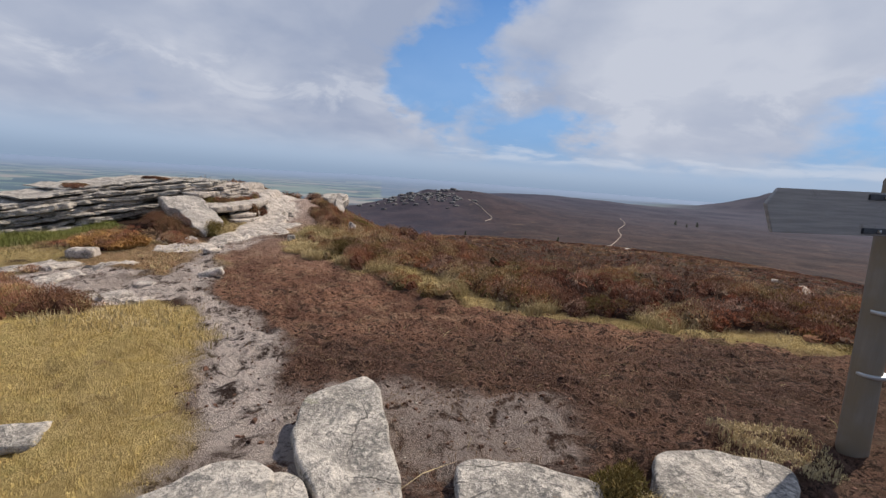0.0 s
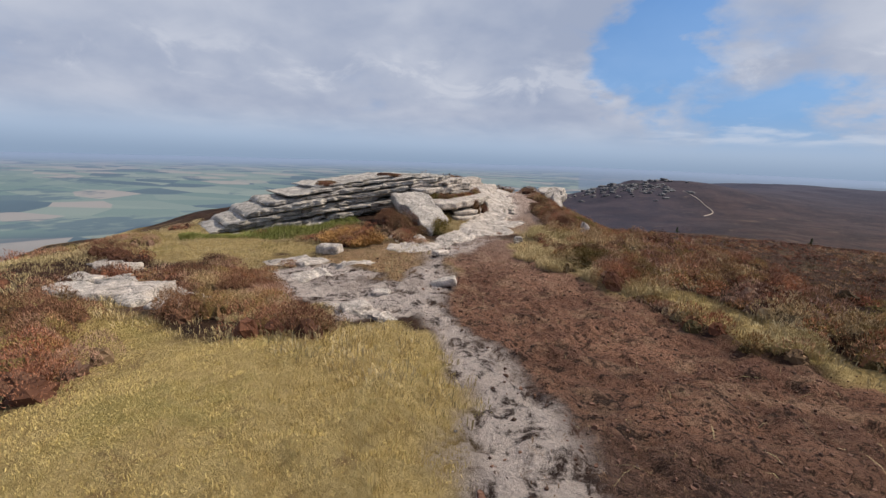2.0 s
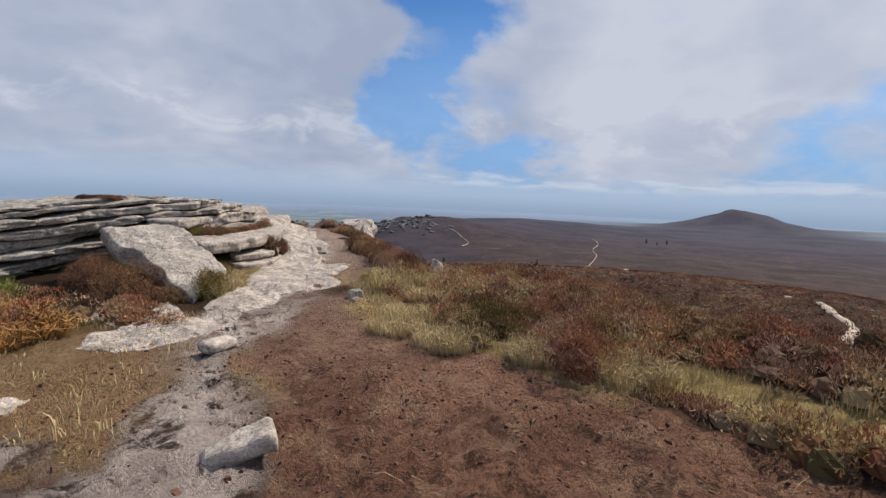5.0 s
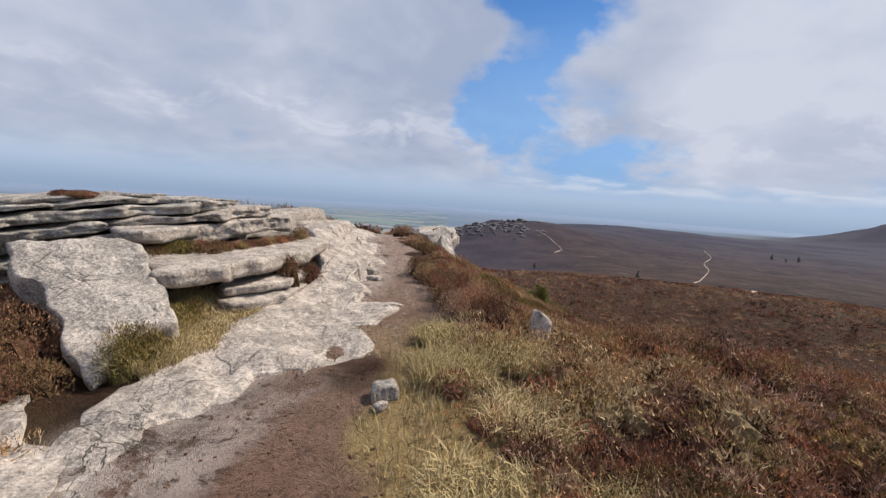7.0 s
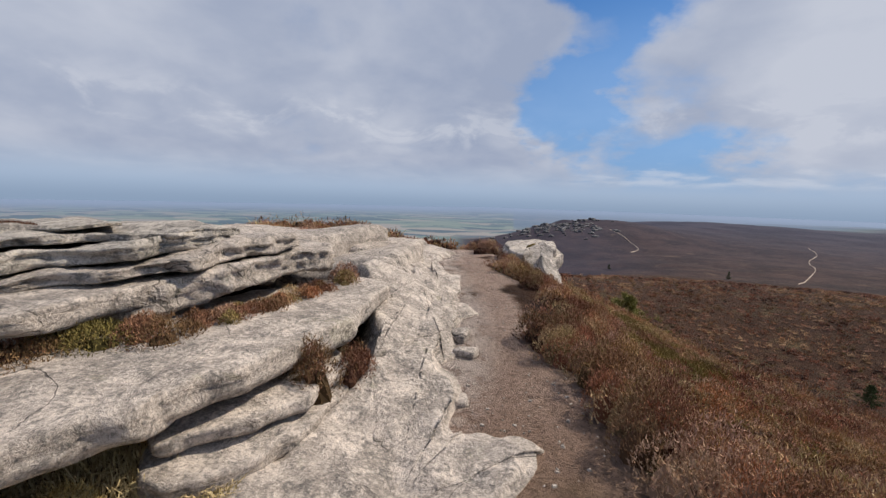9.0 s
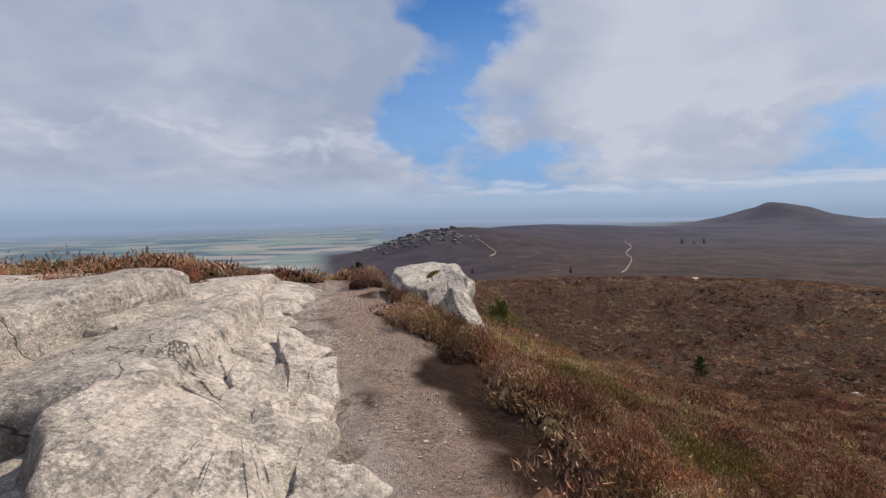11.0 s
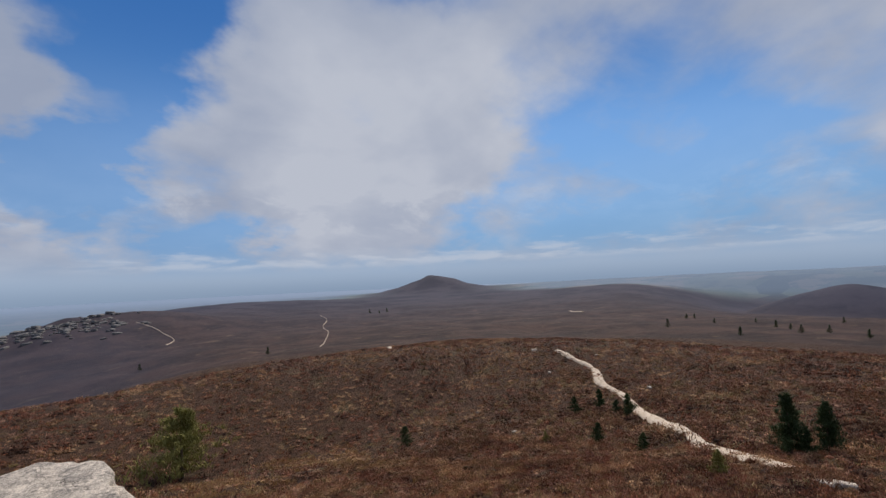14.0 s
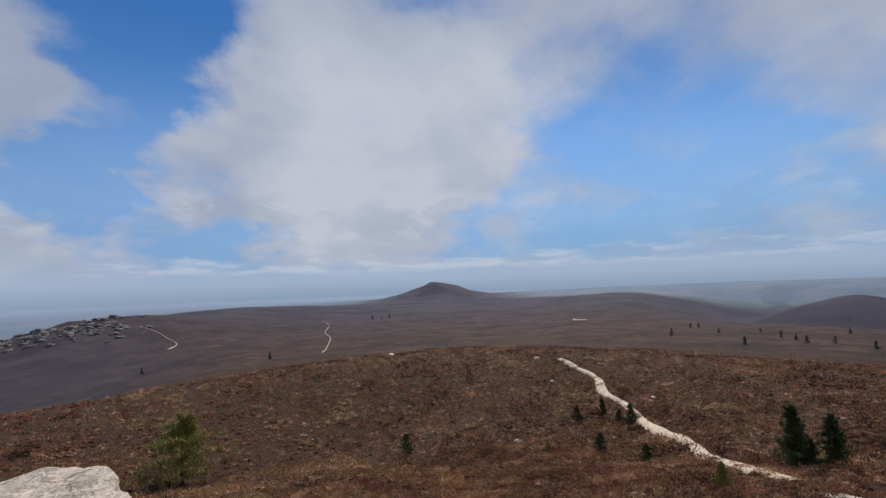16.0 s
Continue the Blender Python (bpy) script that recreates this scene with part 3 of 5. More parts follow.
def noise3(p, size, seed):
    """Three smooth noises over points, from planes cut through space."""
    x, y, z = (p / size).T
    return np.stack([vnoise(x + 0.7 * z, y - 0.6 * z, seed) + vnoise(y + 3.1, z * 1.1 + x * 0.3, seed + 1),
                     vnoise(y + 0.5 * z, x + 7.7 + z, seed + 2) + vnoise(z + 1.3, x - y * 0.4, seed + 3),
                     vnoise(x + 5.1, y + 0.9 * z, seed + 4) + vnoise(x - z, y * 1.1 + 2.2, seed + 5)], 1)


def cube_lattice(nx, ny, nz):
    """Points and quads of a box surface from -1 to 1, welded."""
    pts, faces, seen = [], [], {}

    def vid(i, j, k):
        if (i, j, k) not in seen:
            seen[(i, j, k)] = len(pts)
            pts.append((2 * i / nx - 1, 2 * j / ny - 1, 2 * k / nz - 1))
        return seen[(i, j, k)]
    for i in range(nx):
        for j in range(ny):
            faces.append((vid(i, j, nz), vid(i + 1, j, nz), vid(i + 1, j + 1, nz), vid(i, j + 1, nz)))
            faces.append((vid(i, j, 0), vid(i, j + 1, 0), vid(i + 1, j + 1, 0), vid(i + 1, j, 0)))
    for i in range(nx):
        for k in range(nz):
            faces.append((vid(i, 0, k), vid(i + 1, 0, k), vid(i + 1, 0, k + 1), vid(i, 0, k + 1)))
            faces.append((vid(i, ny, k), vid(i, ny, k + 1), vid(i + 1, ny, k + 1), vid(i + 1, ny, k)))
    for j in range(ny):
        for k in range(nz):
            faces.append((vid(0, j, k), vid(0, j, k + 1), vid(0, j + 1, k + 1), vid(0, j + 1, k)))
            faces.append((vid(nx, j, k), vid(nx, j + 1, k), vid(nx, j + 1, k + 1), vid(nx, j, k + 1)))
    return np.array(pts), np.array(faces)


def rock_mesh(name, size, m, mat, seed, bevel=0.3, amp=0.12, cell=0.07, taper=(0, 0, 0), shear=0.0, strata=0.0):
    """A worn block: rounded box, warped at three scales, in world space by the pose m."""
    half = np.array(size) / 2
    n = [int(np.clip(2 * h / cell, 3, 34)) for h in half]
    p, f = cube_lattice(*n)
    u = p.copy()
    p = p * half
    b = bevel * half.min()
    q = np.clip(p, -(half - b), half - b)
    d = p - q
    ln = np.linalg.norm(d, axis=1, keepdims=True)
    p = np.where(ln > 1e-6, q + d / np.maximum(ln, 1e-6) * b, p)
    p[:, 0] *= 1 + taper[0] * u[:, 1]
    p[:, 1] *= 1 + taper[1] * u[:, 0]
    p[:, 2] = np.where(p[:, 2] > 0, p[:, 2] * (1 + taper[2] * u[:, 0]), p[:, 2])
    p[:, 0] += shear * p[:, 2]
    s = float(min(half[0], half[1]))
    o = p + seed * 3.7
    w = noise3(o, s * 1.1, seed) * amp * s * np.array([1.3, 1.3, 0.35]) + noise3(o, s * 0.4, seed + 9) * amp * 0.5 * s * np.array([1, 1, 0.45])
    w += noise3(o, 0.11, seed + 17) * 0.022
    side = np.clip(1.4 - 1.6 * np.abs(u[:, 2]), 0, 1)[:, None] * strata
    p[:, :2] -= np.sign(u[:, :2]) * (np.abs(u[:, :2]) > 0.98) * side * (0.5 + vnoise(p[:, 2] / 0.05 + seed, p[:, 0] * 1.5 + p[:, 1] * 1.5, seed + 31)[:, None])
    p = p + w
    p = np.c_[p, np.ones(len(p))] @ np.array(m).T
    return mesh_from(name, p[:, :3], f, mat)


def plate_mesh(name, outline, mat, seed, lift=0.05, rise=None, wob=0.085, rings=34, around=130, relief=0.05):
    """A sheet of bare rock lying on the ground: star-shaped outline, rolled edge, relief on top."""
    o = np.array(outline, float)
    c = o.mean(0)
    k = len(o)
    t = np.linspace(0, k, around, endpoint=False)
    i, w = t.astype(int) % k, (t % 1)[:, None]
    a, b, d, e = o[i - 1], o[i], o[(i + 1) % k], o[(i + 2) % k]
    edge = 0.5 * (2 * b + (d - a) * w + (2 * a - 5 * b + 4 * d - e) * w ** 2 + (3 * b - a - 3 * d + e) * w ** 3)
    edge = edge * 0.35 + (b + (d - b) * w) * 0.65
    edge = edge + np.stack([fbm(edge[:, 0], edge[:, 1], 0.35, 3, seed), fbm(edge[:, 0] + 9, edge[:, 1], 0.35, 3, seed + 3)], 1) * wob * 3
    fr = np.r_[np.linspace(0.06, 0.94, rings - 3), 0.985, 1.0, 1.005]
    pts = [c]
    hs = [1.0]
    for r in fr:
        pts.extend(c + (edge - c) * r)
        hs.extend([-1.2 if r > 1.002 else float(1 - 0.75 * ss(r, 0.82, 1.0))] * around)
    p, hs = np.array(pts), np.array(hs)
    z = ground_z(p[:, 0], p[:, 1])
    bump = fbm(p[:, 0], p[:, 1], 0.6, 4, seed + 7) * relief * 2 - np.abs(fbm(p[:, 0], p[:, 1], 0.9, 2, seed + 11)) * relief
    tier = fbm(p[:, 0] * 0.8 + p[:, 1] * 0.6, p[:, 1] * 0.4 - p[:, 0] * 0.3, 0.9, 4, seed + 19) * 5
    bump = bump + (np.floor(tier) + ss(tier % 1, 0.0, 0.22)) * relief * 0.5
    extra = rise(p[:, 0], p[:, 1]) if rise else 0
    z = z + (lift + extra + bump) * np.where(hs > 0, hs, 0) + np.where(hs < 0, -0.06, 0)
    tri = [(0, 1 + j, 1 + (j + 1) % around) for j in range(around)]
    quads = []
    for r in range(len(fr) - 1):
        s0, s1 = 1 + r * around, 1 + (r + 1) * around
        for j in range(around):
            j2 = (j + 1) % around
            quads.append((s0 + j, s1 + j, s1 + j2))
            quads.append((s0 + j, s1 + j2, s0 + j2))
    return mesh_from(name, np.c_[p, z], np.array(tri + quads), mat)


def tilted_slab(name, outline, origin, normal, thick, mat, seed, around=64, rough=1.0):
    """A broken slab: a polygon lying in a tilted plane, with a worn rim and rough sides."""
    nz = Vector(normal).normalized()
    o = np.array(outline, float)
    k = len(o)
    t = np.linspace(0, k, around, endpoint=False)
    i, w = t.astype(int) % k, (t % 1)[:, None]
    c0, c1, c2, c3 = o[i - 1], o[i], o[(i + 1) % k], o[(i + 2) % k]
    curve = 0.5 * (2 * c1 + (c2 - c0) * w + (2 * c0 - 5 * c1 + 4 * c2 - c3) * w ** 2 + (3 * c1 - c0 - 3 * c2 + c3) * w ** 3)
    edge = curve * 0.45 + (c1 + (c2 - c1) * w) * 0.55
    edge = edge + np.stack([fbm(edge[:, 0] * 1.0, edge[:, 1], 0.3, 3, seed), fbm(edge[:, 0] + 9, edge[:, 1], 0.3, 3, seed + 3)], 1) * 0.07 * rough
    c = edge.mean(0)
    rings = [(f, 0.0) for f in (0.08, 0.2, 0.33, 0.46, 0.58, 0.7, 0.8, 0.89, 0.95)] + [(0.985, 0.03), (1.0, 0.10), (1.012, 0.24), (0.99, 0.38), (1.008, 0.52), (0.985, 0.68), (0.95, 0.84), (0.86, 0.95), (0.7, 1.0), (0.3, 1.0)]
    pts, depth = [c], [0.0]
    for f, d in rings:
        pts.extend(c + (edge - c) * f)
        depth.extend([d] * around)
    p, depth = np.array(pts), np.array(depth)
    z = origin[2] - (nz.x * (p[:, 0] - origin[0]) + nz.y * (p[:, 1] - origin[1])) / nz.z
    q = np.c_[p, z] - depth[:, None] * thick * np.array(nz)
    q = q + noise3(q + seed, 0.7, seed + 5) * 0.030 * rough * np.array([1, 1, 0.6]) + noise3(q + seed, 0.13, seed + 15) * 0.014 * rough
    f = [(0, 1 + j, 1 + (j + 1) % around) for j in range(around)]
    for r in range(len(rings) - 1):
        s0, s1 = 1 + r * around, 1 + (r + 1) * around
        for j in range(around):
            j2 = (j + 1) % around
            f += [(s0 + j, s1 + j, s1 + j2), (s0 + j, s1 + j2, s0 + j2)]
    f = np.array(f)
    area = np.sum(o[:, 0] * np.roll(o[:, 1], -1) - np.roll(o[:, 0], -1) * o[:, 1])
    return mesh_from(name, q, f if area > 0 else f[:, ::-1], mat)


# ---- the ground, one sheet to the horizon ----
def build_ground():
    cx, cy = -3.0, 9.0
    na = 1240
    r = np.r_[0.002, np.arange(0.06, 15.0, 0.058), 15.0 * 1.031 ** np.arange(0, 191)]
    a = np.linspace(0, 2 * math.pi, na, endpoint=False)
    x = (cx + r[:, None] * np.sin(a)).ravel()
    y = (cy + r[:, None] * np.cos(a)).ravel()
    x, y = np.r_[cx, x], np.r_[cy, y]
    z = ground_z(x, y)
    nr = len(r)
    i, j = np.meshgrid(np.arange(nr - 1), np.arange(na), indexing="ij")
    j2 = (j + 1) % na
    f = np.stack([1 + i * na + j, 1 + i * na + j2, 1 + (i + 1) * na + j2, 1 + (i + 1) * na + j], -1).reshape(-1, 4)
    me = mesh_from("ground", np.c_[x, y, z], f[:, ::-1], GROUND)
    peat, grit, grass = masks(x, y)
    dx, dy = x - RIDGE_END[0], y - RIDGE_END[1]
    d, az = np.hypot(dx, dy), np.degrees(np.arctan2(dx, dy))
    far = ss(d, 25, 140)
    left = np.clip(ss(az, -13.0, -15.5) * ss(az, -178, -150) + ss(az, 100, 130), 0, 1)
    beyond = ss(d, 1150, 1320) * (1 - np.exp(-(((az - 38.5) / 11) ** 2) ** 2) * ss(d, 1850, 1700))
    behind = ss(az, -4, -7) * ss(az, -60, -40) * ss(d, 760, 880)
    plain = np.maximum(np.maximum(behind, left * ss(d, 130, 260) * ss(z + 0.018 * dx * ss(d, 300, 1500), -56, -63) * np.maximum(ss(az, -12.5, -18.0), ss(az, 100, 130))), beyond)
    # share of painted haze; before the tor it also darkens for cloud shade
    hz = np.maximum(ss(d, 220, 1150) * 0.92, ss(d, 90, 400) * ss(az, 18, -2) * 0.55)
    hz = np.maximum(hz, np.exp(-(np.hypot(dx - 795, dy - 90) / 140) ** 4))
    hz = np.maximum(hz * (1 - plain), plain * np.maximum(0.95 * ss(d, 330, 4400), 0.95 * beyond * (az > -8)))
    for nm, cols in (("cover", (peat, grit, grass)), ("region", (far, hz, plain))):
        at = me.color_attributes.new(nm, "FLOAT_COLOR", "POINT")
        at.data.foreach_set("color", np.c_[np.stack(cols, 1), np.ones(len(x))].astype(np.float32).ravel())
    return tagged(new("ground", me), "brown heather moor with peat path falling to distant plain", "ground", kind="structure")


build_ground()

# ---- layered granite outcrop beside the path ----
BED_O, BED_F, BED_N = np.array([-5.95, 14.9]), np.array([-0.66, -0.75]), np.array([-0.75, 0.66])
outcrop = thing("rock_outcrop", "layered grey granite outcrop with stacked tilted slabs", "rock", (-8.5, 12.5, zat(-8.5, 12.5)))
inv = outcrop.matrix_basis.inverted()
rng = random.Random(4)


def ledge(front, zb, zt, depth, seed, mat):
    """One bed of rock: a long slab with a rough broken front that overhangs the seam below it."""
    f = np.array(front, float)
    seg = np.r_[0, np.cumsum(np.linalg.norm(np.diff(f, axis=0), axis=1))]
    n = max(10, int(seg[-1] / 0.04))
    u = np.linspace(0, seg[-1], n)
    p = np.stack([np.interp(u, seg, f[:, 0]), np.interp(u, seg, f[:, 1])], 1)
    for _ in range(6):
        p[1:-1] = (p[:-2] + 2 * p[1:-1] + p[2:]) / 4
    inw = np.tile(np.array([-0.88, 0.47]), (n, 1))
    zb, zt = np.interp(u, seg, zb), np.interp(u, seg, zt)
    off = fbm(u, u * 0 + seed, 1.2, 3, seed) * 0.30 + fbm(u, u * 0 + seed, 0.3, 4, seed + 1) * 0.18
    zb = zb + 0.012 + 0.13 * np.clip(fbm(u, u * 0 + seed, 1.3, 3, seed + 2) + 0.08, 0, 0.5)
    zt = zt + 0.05 * fbm(u, u * 0 + 3.1, 0.7, 3, seed + 3)
    end = np.clip(np.minimum(u, seg[-1] - u) / 0.22, 0, 1)
    end = np.sqrt(1 - (1 - end) ** 2)
    zt = np.maximum(zb + 0.03, zb + (zt - zb) * (0.35 + 0.65 * end))
    rows = ((0.45, 0.02), (0.20, 0.0), (0.07, 0.03), (0.015, 0.12), (0.0, 0.26), (0.012, 0.40), (0.0, 0.55), (0.015, 0.70), (0.0, 0.86), (0.008, 0.96), (0.035, 1.0), (0.16, 1.0), (0.4, 1.0), (0.7, 1.0), (1.1, 1.0), (1.7, 1.0), (2.3, 1.0), (2.4, 0.2))
    q = []
    for k, (d, h) in enumerate(rows):
        z = zb + (zt - zb) * h
        rough = fbm(u, z * 5 + seed, 0.14, 4, seed + 4) * 0.085 if d < 0.3 else 0
        ins = d * min(1, depth / 2.3) + off * (1 if d < 0.5 else 0.3) + rough + (1 - end) * (0.16 if d < 1 else 0)
        xy = p + inw * ins[:, None]
        z = z + (fbm(xy[:, 0], xy[:, 1], 0.5, 5, seed + 5) * 0.085 if h == 1.0 else 0)
        q.append(np.c_[xy, z])
    m = len(rows)
    i, j = np.meshgrid(np.arange(m - 1), np.arange(n - 1), indexing="ij")
    quads = np.stack([i * n + j, (i + 1) * n + j, (i + 1) * n + j + 1, i * n + j + 1], -1).reshape(-1, 4)
    caps = [(k * n, (m - 1 - k) * n, (m - 2 - k) * n, (k + 1) * n) for k in range(m // 2 - 1)]
    caps += [(k * n + n - 1, (k + 1) * n + n - 1, (m - 2 - k) * n + n - 1, (m - 1 - k) * n + n - 1) for k in range(m // 2 - 1)]
    me = mesh_from("slab", np.concatenate(q), np.r_[quads, np.array(caps)], mat)
    me.transform(inv)
    return child("slab", me, outcrop)


# line of the rock face, from the path round to its low end, with the rise and dip of the beds along it
FACE = np.array([(-6.72, 15.15), (-6.75, 14.4), (-6.76, 13.7), (-6.95, 13.1), (-7.4, 12.72), (-8.06, 12.1), (-9.0, 11.0), (-10.0, 9.87), (-11.36, 8.35)])
FACE_U = np.r_[0, np.cumsum(np.linalg.norm(np.diff(FACE, axis=0), axis=1))]
FACE_Z = np.array([0.14, 0.19, 0.16, 0.08, 0.0, -0.11, -0.32, -0.57, -0.92])


def face_piece(u0, u1, lo, hi, back, seed, mat, depth=2.3, rise=1.0):
    us = np.linspace(u0, u1, 12)
    x, y, dz = (np.interp(us, FACE_U, c) for c in (FACE[:, 0], FACE[:, 1], FACE_Z))
    dz = np.where(dz > 0, dz * rise, dz)
    return ledge(np.c_[x - 0.88 * back, y + 0.47 * back], lo + dz, hi + dz, depth, seed, mat)


# beds from the bottom up: lower and upper seam, where it starts and ends, setback, joints, share of the rise at the path
for k, (lo, hi, u0, u1, back, joints, rise) in enumerate((
        (-0.50, -0.10, 2.7, 9.0, -0.05, (4.6, 6.9), 1), (-0.10, 0.06, 2.7, 8.9, 0.02, (5.6, 7.7), 1), (0.06, 0.24, 2.6, 8.7, -0.03, (4.2, 6.3), 1), (0.24, 0.40, 2.5, 8.4, 0.03, (5.2, 7.3), 1),
        (0.40, 0.665, 0.0, 3.2, 0.0, (2.25,), 1), (0.40, 0.53, 3.2, 8.1, 0.0, (4.9, 6.6), 1), (0.53, 0.675, 3.2, 7.7, 0.05, (5.9,), 1), (0.675, 0.845, 0.5, 7.2, 0.06, (2.9, 5.2), 0.75),
        (0.845, 0.97, 1.3, 6.6, 0.16, (4.1,), 0.55), (0.97, 1.07, 1.2, 6.1, 0.34, (3.3,), 0.25), (1.04, 1.10, 2.0, 5.2, 0.75, (), 0.1))):
    cuts = (u0,) + joints + (u1,)
    for c0, c1 in zip(cuts, cuts[1:]):
        face_piece(c0, c1 + 0.05, lo, hi, back + rng.uniform(-0.05, 0.05), 40 + k * 7 + int(c0 * 3), ROCK_PALE if c1 < 3.3 else ROCK, 2.3, rise)
# broad worn sheets along the ridge beyond
for x, y, sx, sy, top, th, turn, tx, ty, sd in ((-7.5, 16.9, 1.9, 2.5, 0.55, 0.55, 10, 2, -5, 201), (-8.9, 16.9, 2.6, 2.8, 0.80, 0.6, -8, 2, -4, 203), (-10.6, 15.6, 2.8, 3.0, 0.84, 0.6, 20, 0, 4, 205),
                                                (-8.4, 18.3, 2.2, 2.7, 0.56, 0.6, 6, -2, -4, 207), (-10.3, 18.8, 2.8, 3.0, 0.72, 0.6, 14, -2, 3, 209), (-8.9, 20.4, 2.4, 2.4, 0.40, 0.55, 8, -3, -2, 211),
                                                (-11.0, 20.8, 2.6, 2.8, 0.45, 0.6, -12, -3, 3, 213), (-9.6, 22.4, 2.4, 2.2, 0.15, 0.5, 20, -3, -2, 215), (-6.75, 16.0, 0.9, 1.5, 0.32, 0.4, -12, 0, -8, 217)):
    me = rock_mesh("slab", (sx, sy, th), inv @ pose(x, y, top - th / 2, tx, ty, turn), ROCK_PALE, sd, bevel=0.7, amp=0.16, cell=0.08, strata=0.05)
    child("slab", me, outcrop)
# the long slabs beside the path: the overhanging lower one, the upper one above the heather, and broken blocks under them
for outline, at, nrm, th, mat, sd, n in (
        ([(-6.30, 11.74), (-6.05, 12.25), (-5.93, 12.75), (-5.84, 13.25), (-5.82, 13.85), (-5.98, 14.6), (-6.12, 15.1), (-6.5, 15.15), (-7.1, 14.2), (-7.25, 13.0), (-6.95, 12.2), (-6.5, 11.9)], (-6.1, 13.0, 0.45), (0.03, -0.02, 1), 0.21, ROCK_PALE, 243, 190),
        ([(-7.05, 12.28), (-6.86, 12.45), (-6.84, 13.35), (-6.80, 14.2), (-6.70, 14.95), (-6.82, 15.25), (-7.4, 15.5), (-8.0, 14.6), (-7.9, 13.2), (-7.45, 12.45)], (-6.9, 13.4, 0.79), (0.02, -0.04, 1), 0.17, ROCK_PALE, 247, 170),
        ([(-6.12, 12.5), (-5.9, 12.75), (-5.76, 13.15), (-5.78, 13.7), (-6.2, 13.9), (-6.5, 13.0)], (-5.9, 13.1, 0.17), (0.05, -0.05, 1), 0.11, ROCK_PALE, 249, 90),
        ([(-6.15, 12.42), (-5.88, 12.5), (-5.66, 12.95), (-5.66, 13.3), (-5.76, 13.75), (-6.3, 13.8), (-6.5, 12.9)], (-5.8, 13.0, 0.03), (0.10, -0.06, 1), 0.16, ROCK_PALE, 245, 100)):
    me = tilted_slab("slab", outline, at, nrm, th, mat, sd, n, 1.15)
    me.transform(inv)
    child("slab", me, outcrop)
# broken ribs of rock running with the path, where the ramp meets it
for i in range(11):
    y = 14.95 + 2.3 * (i + rng.random()) / 11
    x = float(path_left(y)) - 0.04 - 0.42 * rng.random()
    ln, wd, turn = rng.uniform(.5, 1.0), rng.uniform(.12, .22), radians(rng.uniform(96, 116))
    pts = [(ln * (t + rng.uniform(-.08, .08)), wd * (k + rng.uniform(-.2, .2))) for t, k in ((-.5, -.25), (-.2, -.5), (.3, -.5), (.5, -.15), (.42, .4), (-.1, .5), (-.48, .3))]
    pts = [(x + px * math.cos(turn) - py * math.sin(turn), y + px * math.sin(turn) + py * math.cos(turn)) for px, py in pts]
    me = tilted_slab("slab", pts, (x, y, zat(x, y) + 0.10 + 0.36 * max(0.0, float(path_left(y)) - x)), (rng.uniform(.2, .5), rng.uniform(-.15, .05), 1), rng.uniform(.12, .18), ROCK_PALE, 1240 + i, 48, 1.0)
    me.transform(inv)
    child("slab", me, outcrop)

# ---- the big slab leaning against the outcrop ----
me = tilted_slab("fallen_slab", [(-7.52, 11.50), (-7.19, 11.82), (-6.82, 12.08), (-6.40, 11.90), (-6.02, 11.68), (-5.87, 11.50), (-6.02, 11.28), (-6.00, 10.85), (-6.28, 10.95), (-6.56, 11.08), (-7.05, 11.30)], (-6.72, 11.95, 0.58), (0.297, -0.39, 0.873), 0.36, ROCK_GREY, 301, 130, 1.5)
tagged(new("fallen_slab", me), "large pale tilted granite slab leaning against the outcrop", "rock")

# ---- bare bedrock sheets along the path ----
def ramp(x, y):
    """The rock climbs from the path's edge to the foot of the ledges."""
    return 0.36 * np.clip(path_left(y) - x - 0.05, 0, 0.95) * ss(y, 12.6, 14.6) * ss(y, 20.0, 16.6)



